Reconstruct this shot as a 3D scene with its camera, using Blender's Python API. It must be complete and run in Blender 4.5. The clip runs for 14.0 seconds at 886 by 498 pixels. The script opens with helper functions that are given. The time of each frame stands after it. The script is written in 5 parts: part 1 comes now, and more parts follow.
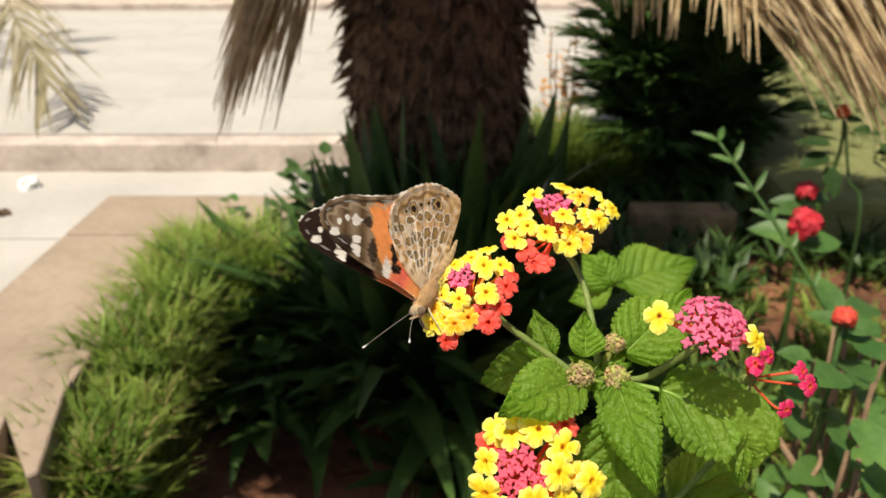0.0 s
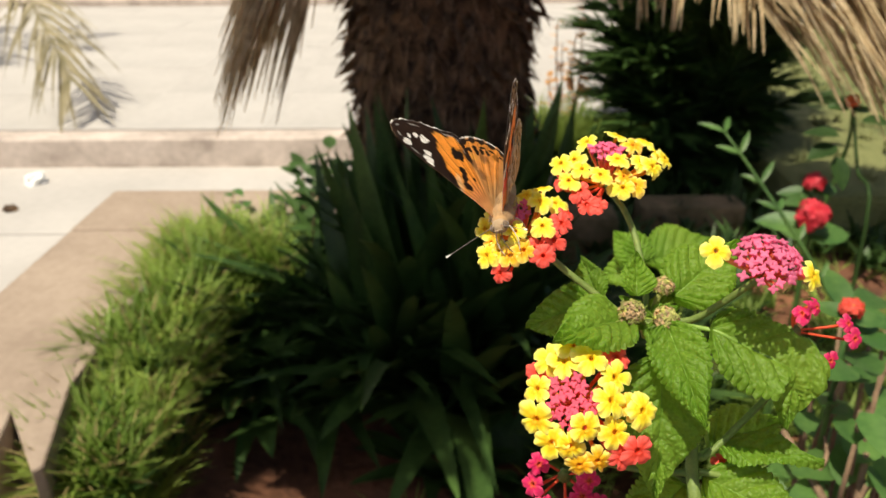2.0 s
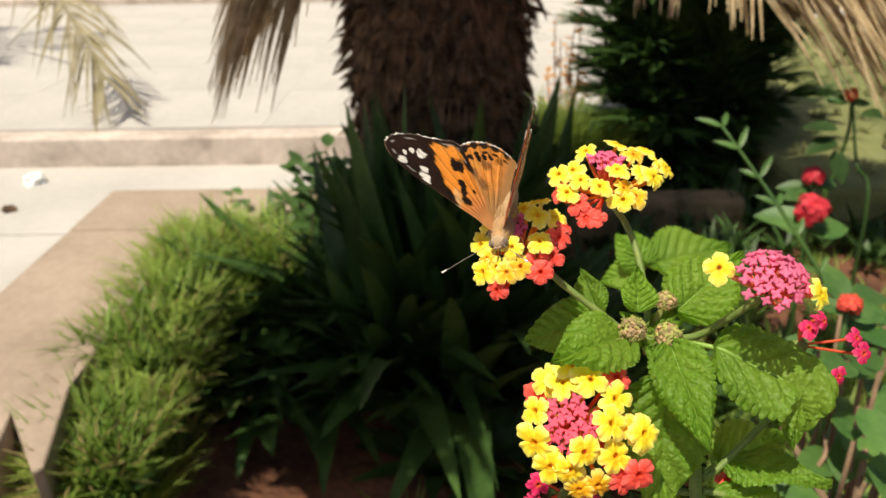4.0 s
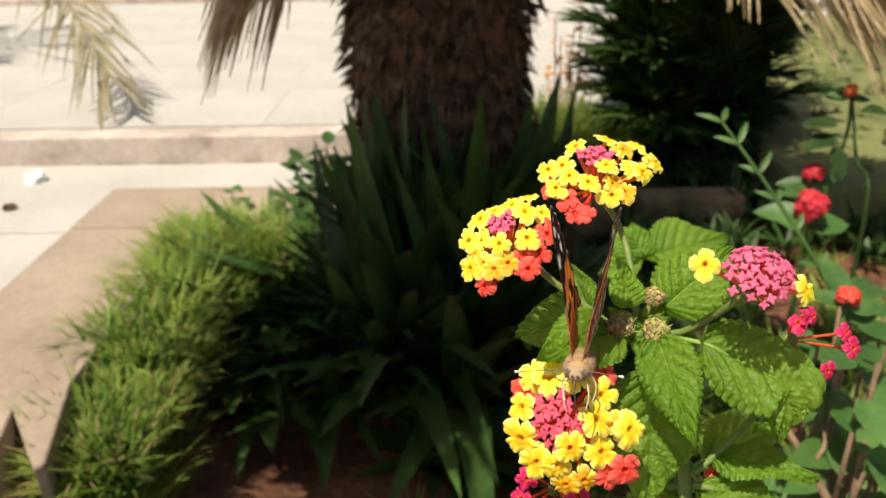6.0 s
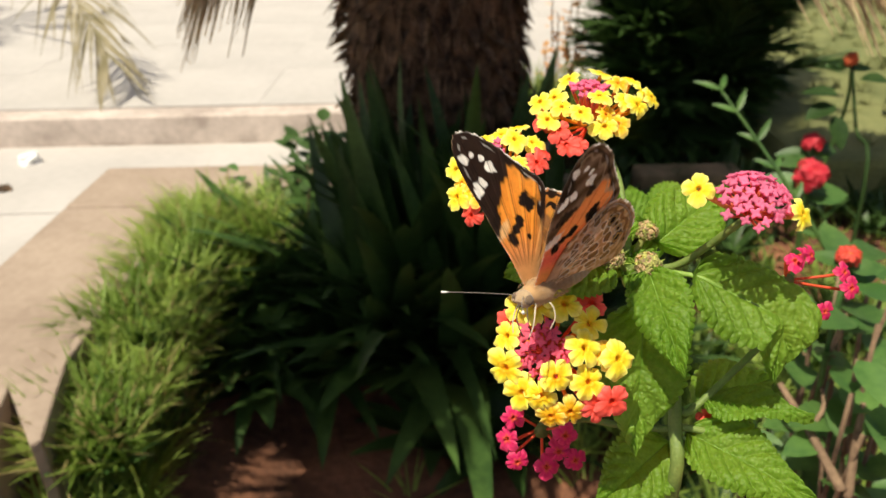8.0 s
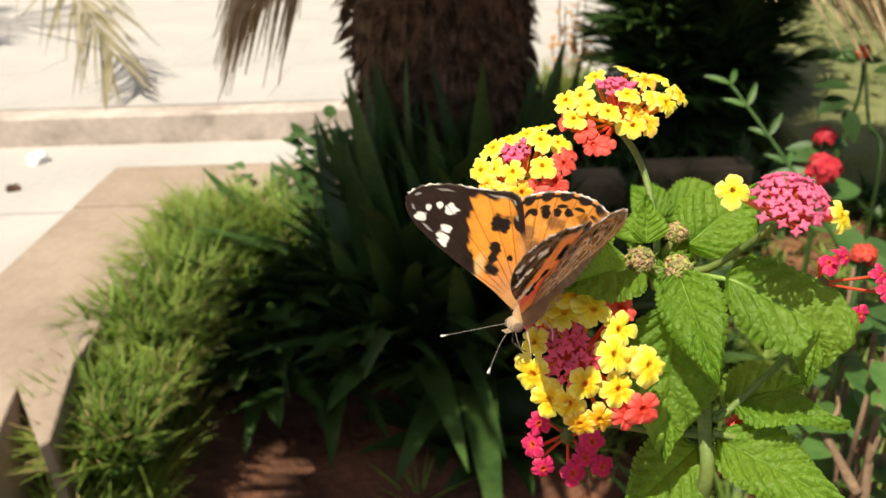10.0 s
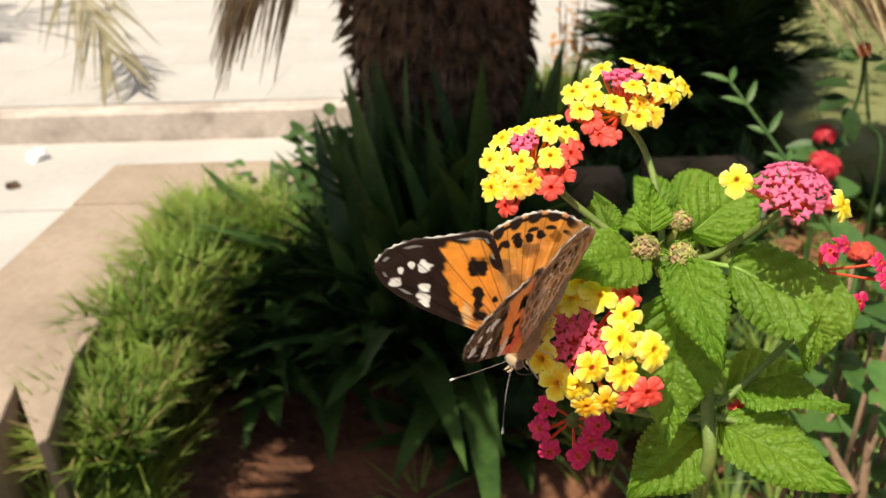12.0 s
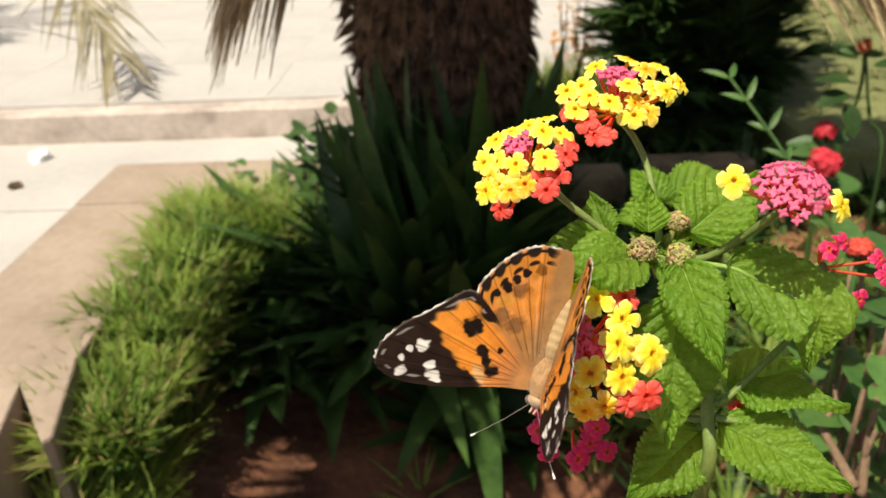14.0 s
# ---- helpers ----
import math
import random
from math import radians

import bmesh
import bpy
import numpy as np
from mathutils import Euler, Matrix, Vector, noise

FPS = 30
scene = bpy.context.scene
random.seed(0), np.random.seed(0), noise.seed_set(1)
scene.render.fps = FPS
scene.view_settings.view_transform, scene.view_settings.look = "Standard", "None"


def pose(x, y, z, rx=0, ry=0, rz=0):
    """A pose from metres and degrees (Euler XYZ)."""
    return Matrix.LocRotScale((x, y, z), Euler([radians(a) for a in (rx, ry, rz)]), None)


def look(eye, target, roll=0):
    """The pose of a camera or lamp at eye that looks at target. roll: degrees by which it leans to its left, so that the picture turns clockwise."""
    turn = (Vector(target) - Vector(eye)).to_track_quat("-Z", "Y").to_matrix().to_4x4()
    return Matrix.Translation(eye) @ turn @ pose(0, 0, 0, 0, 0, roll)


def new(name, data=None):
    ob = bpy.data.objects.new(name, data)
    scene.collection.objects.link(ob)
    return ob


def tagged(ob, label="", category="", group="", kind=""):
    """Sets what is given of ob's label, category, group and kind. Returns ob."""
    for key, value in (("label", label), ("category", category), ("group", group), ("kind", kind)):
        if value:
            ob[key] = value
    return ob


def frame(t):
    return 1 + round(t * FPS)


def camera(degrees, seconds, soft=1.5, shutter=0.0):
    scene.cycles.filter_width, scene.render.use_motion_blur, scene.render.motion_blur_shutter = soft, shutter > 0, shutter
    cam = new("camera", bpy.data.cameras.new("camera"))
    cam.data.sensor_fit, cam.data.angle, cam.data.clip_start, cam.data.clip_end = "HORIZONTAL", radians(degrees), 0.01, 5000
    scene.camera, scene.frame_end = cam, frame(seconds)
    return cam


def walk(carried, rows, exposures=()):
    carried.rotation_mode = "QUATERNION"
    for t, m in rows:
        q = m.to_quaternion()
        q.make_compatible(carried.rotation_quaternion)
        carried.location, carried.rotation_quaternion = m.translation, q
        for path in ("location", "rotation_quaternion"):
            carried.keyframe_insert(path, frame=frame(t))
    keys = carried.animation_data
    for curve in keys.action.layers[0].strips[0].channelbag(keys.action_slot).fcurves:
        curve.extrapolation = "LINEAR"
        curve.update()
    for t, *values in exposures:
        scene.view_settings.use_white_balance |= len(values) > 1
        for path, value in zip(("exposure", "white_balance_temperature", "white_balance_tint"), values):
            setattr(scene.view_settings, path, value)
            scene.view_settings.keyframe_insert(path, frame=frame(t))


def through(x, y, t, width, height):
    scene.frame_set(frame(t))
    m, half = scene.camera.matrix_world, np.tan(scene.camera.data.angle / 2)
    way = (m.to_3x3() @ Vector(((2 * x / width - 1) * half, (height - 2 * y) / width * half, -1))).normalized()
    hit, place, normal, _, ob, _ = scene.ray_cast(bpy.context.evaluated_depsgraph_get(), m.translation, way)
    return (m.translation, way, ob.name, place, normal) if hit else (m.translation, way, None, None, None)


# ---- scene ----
from mathutils import Quaternion

cam = camera(62.1, 14.0)
cam.data.dof.use_dof, cam.data.dof.focus_distance, cam.data.dof.aperture_fstop = True, 0.138, 32.0
# seconds, eye x y z, yaw, pitch, roll
ROWS = [
    (0, 0.00000, 0.00000, 1.00000, 0.00, -25.00, 0.00),
    (0.5, 0.00578, -0.00003, 0.99970, 0.45, -25.19, -0.22),
    (1, 0.00634, 0.00295, 0.99883, 0.44, -25.30, -0.38),
    (1.5, 0.00453, 0.00270, 0.99756, 0.43, -25.31, -0.39),
    (2, 0.00473, 0.00435, 0.99607, 0.66, -25.40, -0.49),
    (2.5, 0.00618, 0.00429, 0.99718, 0.60, -25.49, -0.60),
    (3, 0.00584, 0.00629, 0.99651, 0.59, -25.66, -0.74),
    (5.5, 0.00891, 0.00644, 0.99786, 0.84, -25.71, -1.16),
    (6, 0.00749, 0.00387, 0.99422, 0.76, -25.75, -1.06),
    (6.5, 0.00933, 0.00328, 0.98876, 0.83, -26.40, -1.24),
    (7, 0.00885, 0.00137, 0.98346, 0.81, -26.93, -1.36),
    (7.5, 0.01086, 0.00227, 0.98188, 0.73, -26.91, -1.06),
    (8, 0.01008, 0.00523, 0.98125, 0.68, -27.09, -1.43),
    (10.5, 0.01207, 0.01358, 0.98107, 1.49, -27.49, -2.19),
    (11, 0.01259, 0.01481, 0.98025, 1.50, -27.55, -2.14),
    (11.5, 0.01209, 0.01478, 0.98045, 1.44, -27.46, -2.09),
    (12, 0.01374, 0.01332, 0.97979, 1.50, -27.56, -2.08),
    (12.5, 0.01406, 0.01356, 0.98015, 1.72, -27.63, -2.14),
    (13, 0.01520, 0.01358, 0.97978, 1.72, -27.73, -2.38),
    (13.5, 0.01425, 0.01206, 0.98067, 1.84, -27.76, -2.26),
    (14, 0.01478, 0.01129, 0.98061, 1.71, -27.70, -2.46),
]


def eye_pose(x, y, z, yaw, pitch, roll):
    return pose(x, y, z, 0, 0, yaw) @ pose(0, 0, 0, 90 + pitch, 0, 0) @ pose(0, 0, 0, 0, 0, roll)


walk(cam, [(row[0], eye_pose(*row[1:])) for row in ROWS], [(0, 0.07), (3, 0.09), (8, 0.13), (10.5, 0.22), (14, 0.18)])

# ---- light ----
SUN_FROM = Vector((-0.24, -0.32, 0.92)).normalized()
world = bpy.data.worlds.new("sky")
scene.world = world
world.use_nodes = True
sky = world.node_tree.nodes.new("ShaderNodeTexSky")
sky.sky_type, sky.sun_disc = "NISHITA", False
sky.air_density, sky.dust_density, sky.ozone_density = 0.8, 3.0, 0.4
sky.sun_elevation = math.asin(SUN_FROM.z)
sky.sun_rotation = math.atan2(SUN_FROM.x, SUN_FROM.y)
back = world.node_tree.nodes["Background"]
back.inputs["Strength"].default_value = 0.080
world.node_tree.links.new(sky.outputs[0], back.inputs["Color"])
sun = new("sun", bpy.data.lights.new("sun", "SUN"))
sun.data.energy, sun.data.angle, sun.data.color = 5.6, radians(0.5), (1.0, 0.92, 0.74)
sun.matrix_world = look(SUN_FROM * 20, (0, 0, 0))


# ---- materials ----
def material(name, dark, light, scale=20.0, rough=0.6, bump=0.3, bump_scale=None, leaf=0.0, attribute="", sheen=0.0, spread=0.25, depth=0.001, spec=0.5, cells=0.0, through=None):
    """A procedural surface: two colours mixed by noise at two scales, relief, an optional colour attribute, and light through thin leaves."""
    m = bpy.data.materials.new(name)
    m.use_nodes = True
    nodes, link = m.node_tree.nodes, m.node_tree.links.new
    shader = nodes["Principled BSDF"]
    place = nodes.new("ShaderNodeTexCoord")
    coarse, fine = nodes.new("ShaderNodeTexNoise"), nodes.new("ShaderNodeTexNoise")
    for n, s, det in ((coarse, scale, 4.0), (fine, bump_scale or scale * 7, 6.0)):
        n.inputs["Scale"].default_value, n.inputs["Detail"].default_value = s, det
        link(place.outputs["Object"], n.inputs["Vector"])
    mixed = nodes.new("ShaderNodeMath")
    mixed.operation = "MULTIPLY_ADD"
    link(fine.outputs["Fac"], mixed.inputs[0])
    mixed.inputs[1].default_value = 0.5
    link(coarse.outputs["Fac"], mixed.inputs[2])
    ramp = nodes.new("ShaderNodeValToRGB")
    ramp.color_ramp.elements[0].position, ramp.color_ramp.elements[1].position = 0.55, 0.95
    ramp.color_ramp.elements[0].color, ramp.color_ramp.elements[1].color = (*dark, 1), (*light, 1)
    link(mixed.outputs[0], ramp.inputs[0])
    colour = ramp.outputs[0]
    info = nodes.new("ShaderNodeObjectInfo")
    island = nodes.new("ShaderNodeNewGeometry")
    summed = nodes.new("ShaderNodeMath")
    summed.operation = "ADD"
    link(info.outputs["Random"], summed.inputs[0])
    link(island.outputs["Random Per Island"], summed.inputs[1])
    value = nodes.new("ShaderNodeMapRange")
    value.inputs["From Max"].default_value = 2.0
    value.inputs["To Min"].default_value, value.inputs["To Max"].default_value = 1 - spread, 1 + spread
    link(summed.outputs[0], value.inputs[0])
    vary = nodes.new("ShaderNodeHueSaturation")
    link(value.outputs[0], vary.inputs["Value"])
    if attribute:
        tint = nodes.new("ShaderNodeAttribute")
        tint.attribute_name = attribute
        times = nodes.new("ShaderNodeMix")
        times.data_type, times.blend_type = "RGBA", "MULTIPLY"
        times.inputs[0].default_value = 1.0
        link(tint.outputs["Color"], times.inputs[6])
        link(colour, times.inputs[7])
        colour = times.outputs[2]
    link(colour, vary.inputs["Color"])
    link(vary.outputs[0], shader.inputs["Base Color"])
    shader.inputs["Roughness"].default_value = rough
    shader.inputs["Specular IOR Level"].default_value = spec
    shader.inputs["Sheen Weight"].default_value = sheen
    if bump:
        relief = nodes.new("ShaderNodeBump")
        relief.inputs["Strength"].default_value, relief.inputs["Distance"].default_value = bump, depth
        link(fine.outputs["Fac"], relief.inputs["Height"])
        link(relief.outputs[0], shader.inputs["Normal"])
        if cells:
            quilted, blister = nodes.new("ShaderNodeTexVoronoi"), nodes.new("ShaderNodeBump")
            quilted.feature = "SMOOTH_F1"
            quilted.inputs["Scale"].default_value, quilted.inputs["Smoothness"].default_value = cells, 0.35
            link(place.outputs["Object"], quilted.inputs["Vector"])
            blister.invert = True
            blister.inputs["Strength"].default_value, blister.inputs["Distance"].default_value = 0.75, 0.5 / cells
            link(quilted.outputs["Distance"], blister.inputs["Height"])
            link(relief.outputs[0], blister.inputs["Normal"])
            link(blister.outputs[0], shader.inputs["Normal"])
    if leaf:
        thin, mix = nodes.new("ShaderNodeBsdfTranslucent"), nodes.new("ShaderNodeMixShader")
        glow = nodes.new("ShaderNodeHueSaturation")
        glow.inputs["Hue"].default_value, glow.inputs["Value"].default_value = (0.495 if leaf > 0.34 else 0.5), 1.6
        link(vary.outputs[0], glow.inputs["Color"])
        if through:
            clear = nodes.new("ShaderNodeGamma")
            clear.inputs["Gamma"].default_value = through
            greyer = nodes.new("ShaderNodeHueSaturation")
            greyer.inputs["Saturation"].default_value = 0.55
            link(vary.outputs[0], greyer.inputs["Color"])
            link(greyer.outputs[0], clear.inputs["Color"])
            link(clear.outputs[0], thin.inputs["Color"])
        else:
            link(glow.outputs[0], thin.inputs["Color"])
        mix.inputs[0].default_value = leaf
        link(shader.outputs[0], mix.inputs[1])
        link(thin.outputs[0], mix.inputs[2])
        link(mix.outputs[0], nodes["Material Output"].inputs["Surface"])
    return m


SOIL = material("red_brown_soil", (0.058, 0.023, 0.011), (0.21, 0.086, 0.043), 9, 0.95, 0.8, 60, depth=0.01)
STONE = material("pale_stone_paving", (0.41, 0.385, 0.36), (0.49, 0.46, 0.43), 3, 0.7, 0.2, 40, spread=0.05, depth=0.002)
KERB = material("pinkish_grey_stone", (0.34, 0.28, 0.24), (0.60, 0.51, 0.45), 7, 0.8, 0.4, 50, spread=0.1, depth=0.003)
COPING = material("tan_stone_coping", (0.27, 0.203, 0.152), (0.39, 0.305, 0.235), 5, 0.85, 0.4, 90, spread=0.06, depth=0.002)
PINK_TILE = material("dusty_pink_tile", (0.40, 0.24, 0.21), (0.52, 0.34, 0.30), 6, 0.7, 0.2, 50)
BARK = material("shaggy_brown_trunk", (0.022, 0.012, 0.006), (0.22, 0.13, 0.07), 40, 0.95, 0.8, 220, spread=0.65, depth=0.004)
FIBRE = material("loose_bark_fibre", (0.075, 0.042, 0.022), (0.29, 0.18, 0.10), 40, 0.95, 0.5, 220, spread=0.6, depth=0.002)
DRY = material("dry_straw_frond", (0.27, 0.19, 0.09), (0.63, 0.51, 0.32), 30, 0.7, 0.3, 200, leaf=0.2, spread=0.4)
CYCAD = material("dark_cycad_leaf", (0.026, 0.058, 0.013), (0.066, 0.126, 0.028), 12, 0.5, 0.2, 120, leaf=0.15, spread=0.45, spec=0.35)
# browner, darker copy of the coping stone for the shaded edging
SHADED_STONE = material("shaded_brown_stone", (0.11, 0.085, 0.035), (0.29, 0.20, 0.11), 9, 0.9, 0.6, 60, spread=0.1, depth=0.004)
# dark leaf colour that stands in for shade on the sunlit tall weed
SHADED_WEED = material("shaded_weed_leaf", (0.018, 0.042, 0.010), (0.040, 0.080, 0.018), 20, 0.6, 0.3, 200, leaf=0.12, spread=0.3, spec=0.2)
PLAIN_WHITE = material("matt_white", (0.72, 0.72, 0.70), (0.85, 0.85, 0.83), 30, 0.8, 0.4, 200, spread=0.05)
# olive-brown tone, darkened so the frond looks shaded and backlit against the paving
DIM_FROND = material("shaded_limp_frond", (0.19, 0.165, 0.085), (0.36, 0.31, 0.20), 20, 0.8, 0.3, 150, leaf=0.15, spread=0.4)
GRASS = material("garden_grass", (0.11, 0.19, 0.026), (0.30, 0.385, 0.085), 8, 0.55, 0.1, 90, leaf=0.45, spread=0.5, spec=0.3)
STRAW = material("yellowed_grass", (0.22, 0.17, 0.06), (0.40, 0.33, 0.13), 8, 0.7, 0.1, 90, leaf=0.25, spread=0.4)
LAWN = material("sunlit_lawn", (0.115, 0.135, 0.042), (0.23, 0.235, 0.085), 6, 0.9, 0.8, 120, spread=0.2, depth=0.01)
WEED = material("weed_leaf", (0.045, 0.115, 0.025), (0.105, 0.205, 0.045), 20, 0.5, 0.3, 200, leaf=0.3, spread=0.35)
RUSTY = material("faded_orange_leaf", (0.34, 0.15, 0.05), (0.62, 0.36, 0.16), 20, 0.6, 0.3, 200, leaf=0.3, spread=0.4)
LEAF = material("rough_lantana_leaf", (0.130, 0.255, 0.020), (0.235, 0.390, 0.042), 45, 0.5, 0.6, 1600, leaf=0.55, spread=0.12, depth=0.0003, spec=0.45, cells=950)
MIDRIB = material("leaf_midrib", (0.13, 0.23, 0.03), (0.22, 0.34, 0.06), 150, 0.55, 0.4, 1500, spread=0.1, depth=0.0003)
SHOOT = material("green_hairy_stem", (0.10, 0.16, 0.03), (0.20, 0.26, 0.06), 150, 0.6, 0.5, 1500, spread=0.1, depth=0.0003)
TWIG = material("brown_twig", (0.10, 0.06, 0.035), (0.26, 0.17, 0.10), 40, 0.9, 0.5, 300)
PETAL = material("lantana_petal", (0.82, 0.82, 0.82), (1.0, 1.0, 1.0), 400, 0.55, 0.35, 1800, leaf=0.22, attribute="tint", spread=0.07, depth=0.0003, spec=0.3)
BUD = material("flower_bud", (0.85, 0.85, 0.85), (1.0, 1.0, 1.0), 700, 0.6, 0.4, 2500, leaf=0.40, attribute="tint", spread=0.12, depth=0.0003, spec=0.3)


# ---- mesh helpers ----
def part(name, mesh, mat, parent=None, label="", kind=""):
    """One mesh object under a thing or a part."""
    ob = new(name, mesh)
    mesh.materials.clear()
    mesh.materials.append(mat)
    ob.parent = parent
    return tagged(ob, label, kind=kind)


def thing(name, label, category, group="", kind="", mesh=None, mat=None):
    ob = new(name, mesh)
    if mesh and mat:
        mesh.materials.append(mat)
    return tagged(ob, label, category, group, kind)


def as_mesh(verts, faces, smooth=True, tints=None):
    me = bpy.data.meshes.new("m")
    me.from_pydata([tuple(v) for v in verts], [], faces)
    if smooth:
        me.polygons.foreach_set("use_smooth", [True] * len(me.polygons))
    if tints is not None:
        layer = me.color_attributes.new("tint", "FLOAT_COLOR", "POINT")
        layer.data.foreach_set("color", np.ravel([(*c, 1.0) for c in tints]).astype(np.float32))
    me.update()
    return me


class Pile:
    """Gathers many small shapes into one mesh."""

    def __init__(self):
        self.verts, self.faces, self.tints = [], [], []

    def add(self, verts, faces, tint=None):
        n = len(self.verts)
        self.verts += [tuple(v) for v in verts]
        self.faces += [tuple(i + n for i in f) for f in faces]
        if tint is not None:
            self.tints += list(tint)
        return self

    def mesh(self, smooth=True):
        return as_mesh(self.verts, self.faces, smooth, self.tints or None)


def box(x0, x1, y0, y1, z0, z1, soft=0.0):
    """A block with bevelled edges."""
    bm = bmesh.new()
    bmesh.ops.create_cube(bm, size=1)
    for v in bm.verts:
        v.co = Vector(((x0 + x1) / 2 + v.co.x * (x1 - x0), (y0 + y1) / 2 + v.co.y * (y1 - y0), (z0 + z1) / 2 + v.co.z * (z1 - z0)))
    if soft:
        bmesh.ops.bevel(bm, geom=bm.edges[:], offset=soft, segments=2, affect="EDGES", profile=0.6)
    me = bpy.data.meshes.new("m")
    bm.to_mesh(me)
    bm.free()
    return me


def prism(outline, z0, z1, soft=0.004):
    """A slab over an outline of (x, y)."""
    bm = bmesh.new()
    low = [bm.verts.new((x, y, z0)) for x, y in outline]
    face = bm.faces.new(low)
    up = bmesh.ops.extrude_face_region(bm, geom=[face])
    for v in up["geom"]:
        if isinstance(v, bmesh.types.BMVert):
            v.co.z = z1
    bmesh.ops.recalc_face_normals(bm, faces=bm.faces[:])
    if soft:
        bmesh.ops.bevel(bm, geom=bm.edges[:], offset=soft, segments=2, affect="EDGES")
    me = bpy.data.meshes.new("m")
    bm.to_mesh(me)
    bm.free()
    return me


def bent(points, n):
    """n places along a smooth line through the points."""
    p = [Vector(q) for q in points]
    out = []
    for i in range(n):
        s = i / (n - 1) * (len(p) - 1)
        k = min(int(s), len(p) - 2)
        f = s - k
        a, b, c, d = p[max(k - 1, 0)], p[k], p[k + 1], p[min(k + 2, len(p) - 1)]
        out.append(0.5 * (2 * b + (c - a) * f + (2 * a - 5 * b + 4 * c - d) * f * f + (3 * b - a - 3 * c + d) * f**3))
    return out


def tube(points, r0, r1, n=10, sides=8):
    """A round, tapered stalk along a smooth line: verts, faces."""
    line = bent(points, n)
    verts, faces = [], []
    side = (line[1] - line[0]).orthogonal().normalized()
    for i, p in enumerate(line):
        ahead = (line[min(i + 1, n - 1)] - line[max(i - 1, 0)]).normalized()
        side = (side - ahead * side.dot(ahead)).normalized()
        up = ahead.cross(side)
        r = r0 + (r1 - r0) * i / (n - 1)
        verts += [p + r * (math.cos(a) * side + math.sin(a) * up) for a in (2 * math.pi * k / sides for k in range(sides))]
    for i in range(n - 1):
        faces += [(i * sides + k, i * sides + (k + 1) % sides, (i + 1) * sides + (k + 1) % sides, (i + 1) * sides + k) for k in range(sides)]
    faces.append(tuple(range(sides))[::-1])
    faces.append(tuple((n - 1) * sides + k for k in range(sides)))
    return verts, faces


def frame_of(at, ahead, up):
    """A pose whose y runs ahead and whose z lies near up."""
    y = Vector(ahead).normalized()
    x = y.cross(Vector(up)).normalized()
    z = x.cross(y)
    m = Matrix((x, y, z)).transposed().to_4x4()
    return Matrix.Translation(at) @ m


def blade(m, length, width, sag, n=5, fold=0.25):
    """A narrow leaf along y, bent down over its length: verts, faces."""
    verts, faces = [], []
    for i in range(n + 1):
        u = i / n
        w = width * 0.5 * (1 - u) ** 0.7 * min(1, 0.5 + 3 * u)
        y, z = length * (u - 0.18 * sag * u * u), -length * sag * u * u * 0.6
        verts += [m @ Vector((-w, y, z + fold * w)), m @ Vector((0, y, z)), m @ Vector((w, y, z + fold * w))]
    for i in range(n):
        a = 3 * i
        faces += [(a, a + 1, a + 4, a + 3), (a + 1, a + 2, a + 5, a + 4)]
    return verts, faces


# ---- ground and paving ----
bm_verts, bm_faces = [], []
xs = [-300, -60, -15, -5, -2.4] + [-1.2 + 0.06 * i for i in range(61)] + [4, 8, 20, 60, 300]
ys = [-300, -60, -15, -4, -1] + [-0.4 + 0.06 * i for i in range(46)] + [4, 8, 20, 80, 300]
for y in ys:
    for x in xs:
        near = 1.0 if (-1.2 < x < 2.4 and -0.4 < y < 2.3) else 0.0
        rise = 0.17 * (1 - min(1.0, max(0.0, x + 0.52) / 0.26)) if x < -0.2 else 0.0
        rise = max(rise, 0.17 * max(0.0, min(1.0, (y - 1.02) / 0.28))) if x < 0.25 else rise
        inside = 1.0 if -0.75 < x < 0.3 and y < 1.5 else 0.0
        h = 0.12 + inside * rise + near * (0.035 * noise.noise((x * 4, y * 4, 0.3)) + 0.012 * noise.noise((x * 19, y * 19, 2.0)))
        if x > 0.25 and y > 0.6:
            h += 0.16 * min(1.0, (x - 0.25) / 0.6) * min(1.0, (y - 0.6) / 0.7)
        bm_verts.append((x, y, h))
wide = len(xs)
bm_faces = [(j * wide + i, j * wide + i + 1, (j + 1) * wide + i + 1, (j + 1) * wide + i) for j in range(len(ys) - 1) for i in range(wide - 1)]
ground = thing("ground", "dark red-brown garden soil with dry litter", "ground", kind="structure", mesh=as_mesh(bm_verts, bm_faces), mat=SOIL)

pavement = thing("pavement_low", "pale stone paving beside the planter", "pavement", kind="structure", mesh=box(-9, 0.22, 1.56, 2.03, 0.2, 0.300), mat=STONE)
pavement_side = thing("pavement_side", "pale stone paving with a dusty pink tile strip", "pavement", kind="structure", mesh=box(-9, -0.757, -3, 1.558, 0.2, 0.298), mat=STONE)
part("pink_strip", box(-9, -0.762, 1.13, 1.19, 0.25, 0.302), PINK_TILE, pavement_side, "dusty pink tile strip")
thing("kerb_step", "weathered pinkish grey stone step along the upper paving", "step", kind="structure", mesh=box(-9, 0.5, 2.03, 2.12, 0.2, 0.385, 0.006), mat=KERB)
upper = thing("pavement_high", "bright pale stone slabs in full sun", "pavement", kind="structure", mesh=box(-9, 9, 2.121, 9.5, 0.2, 0.380), mat=STONE)
slab = box(0, 0.4494, 0, 0.4494, 0, 0.020, 0.0006)
slab.materials.append(STONE)
for i in range(16):
    for j in range(7):
        tile = new("slab", slab)
        tile.parent = upper
        tile.location = (-4.6 + 0.45 * i, 2.122 + 0.45 * j - (0.045 if j else 0.0) * 0, 0.368 + 0.0004 * ((i * 7 + j * 5) % 3))
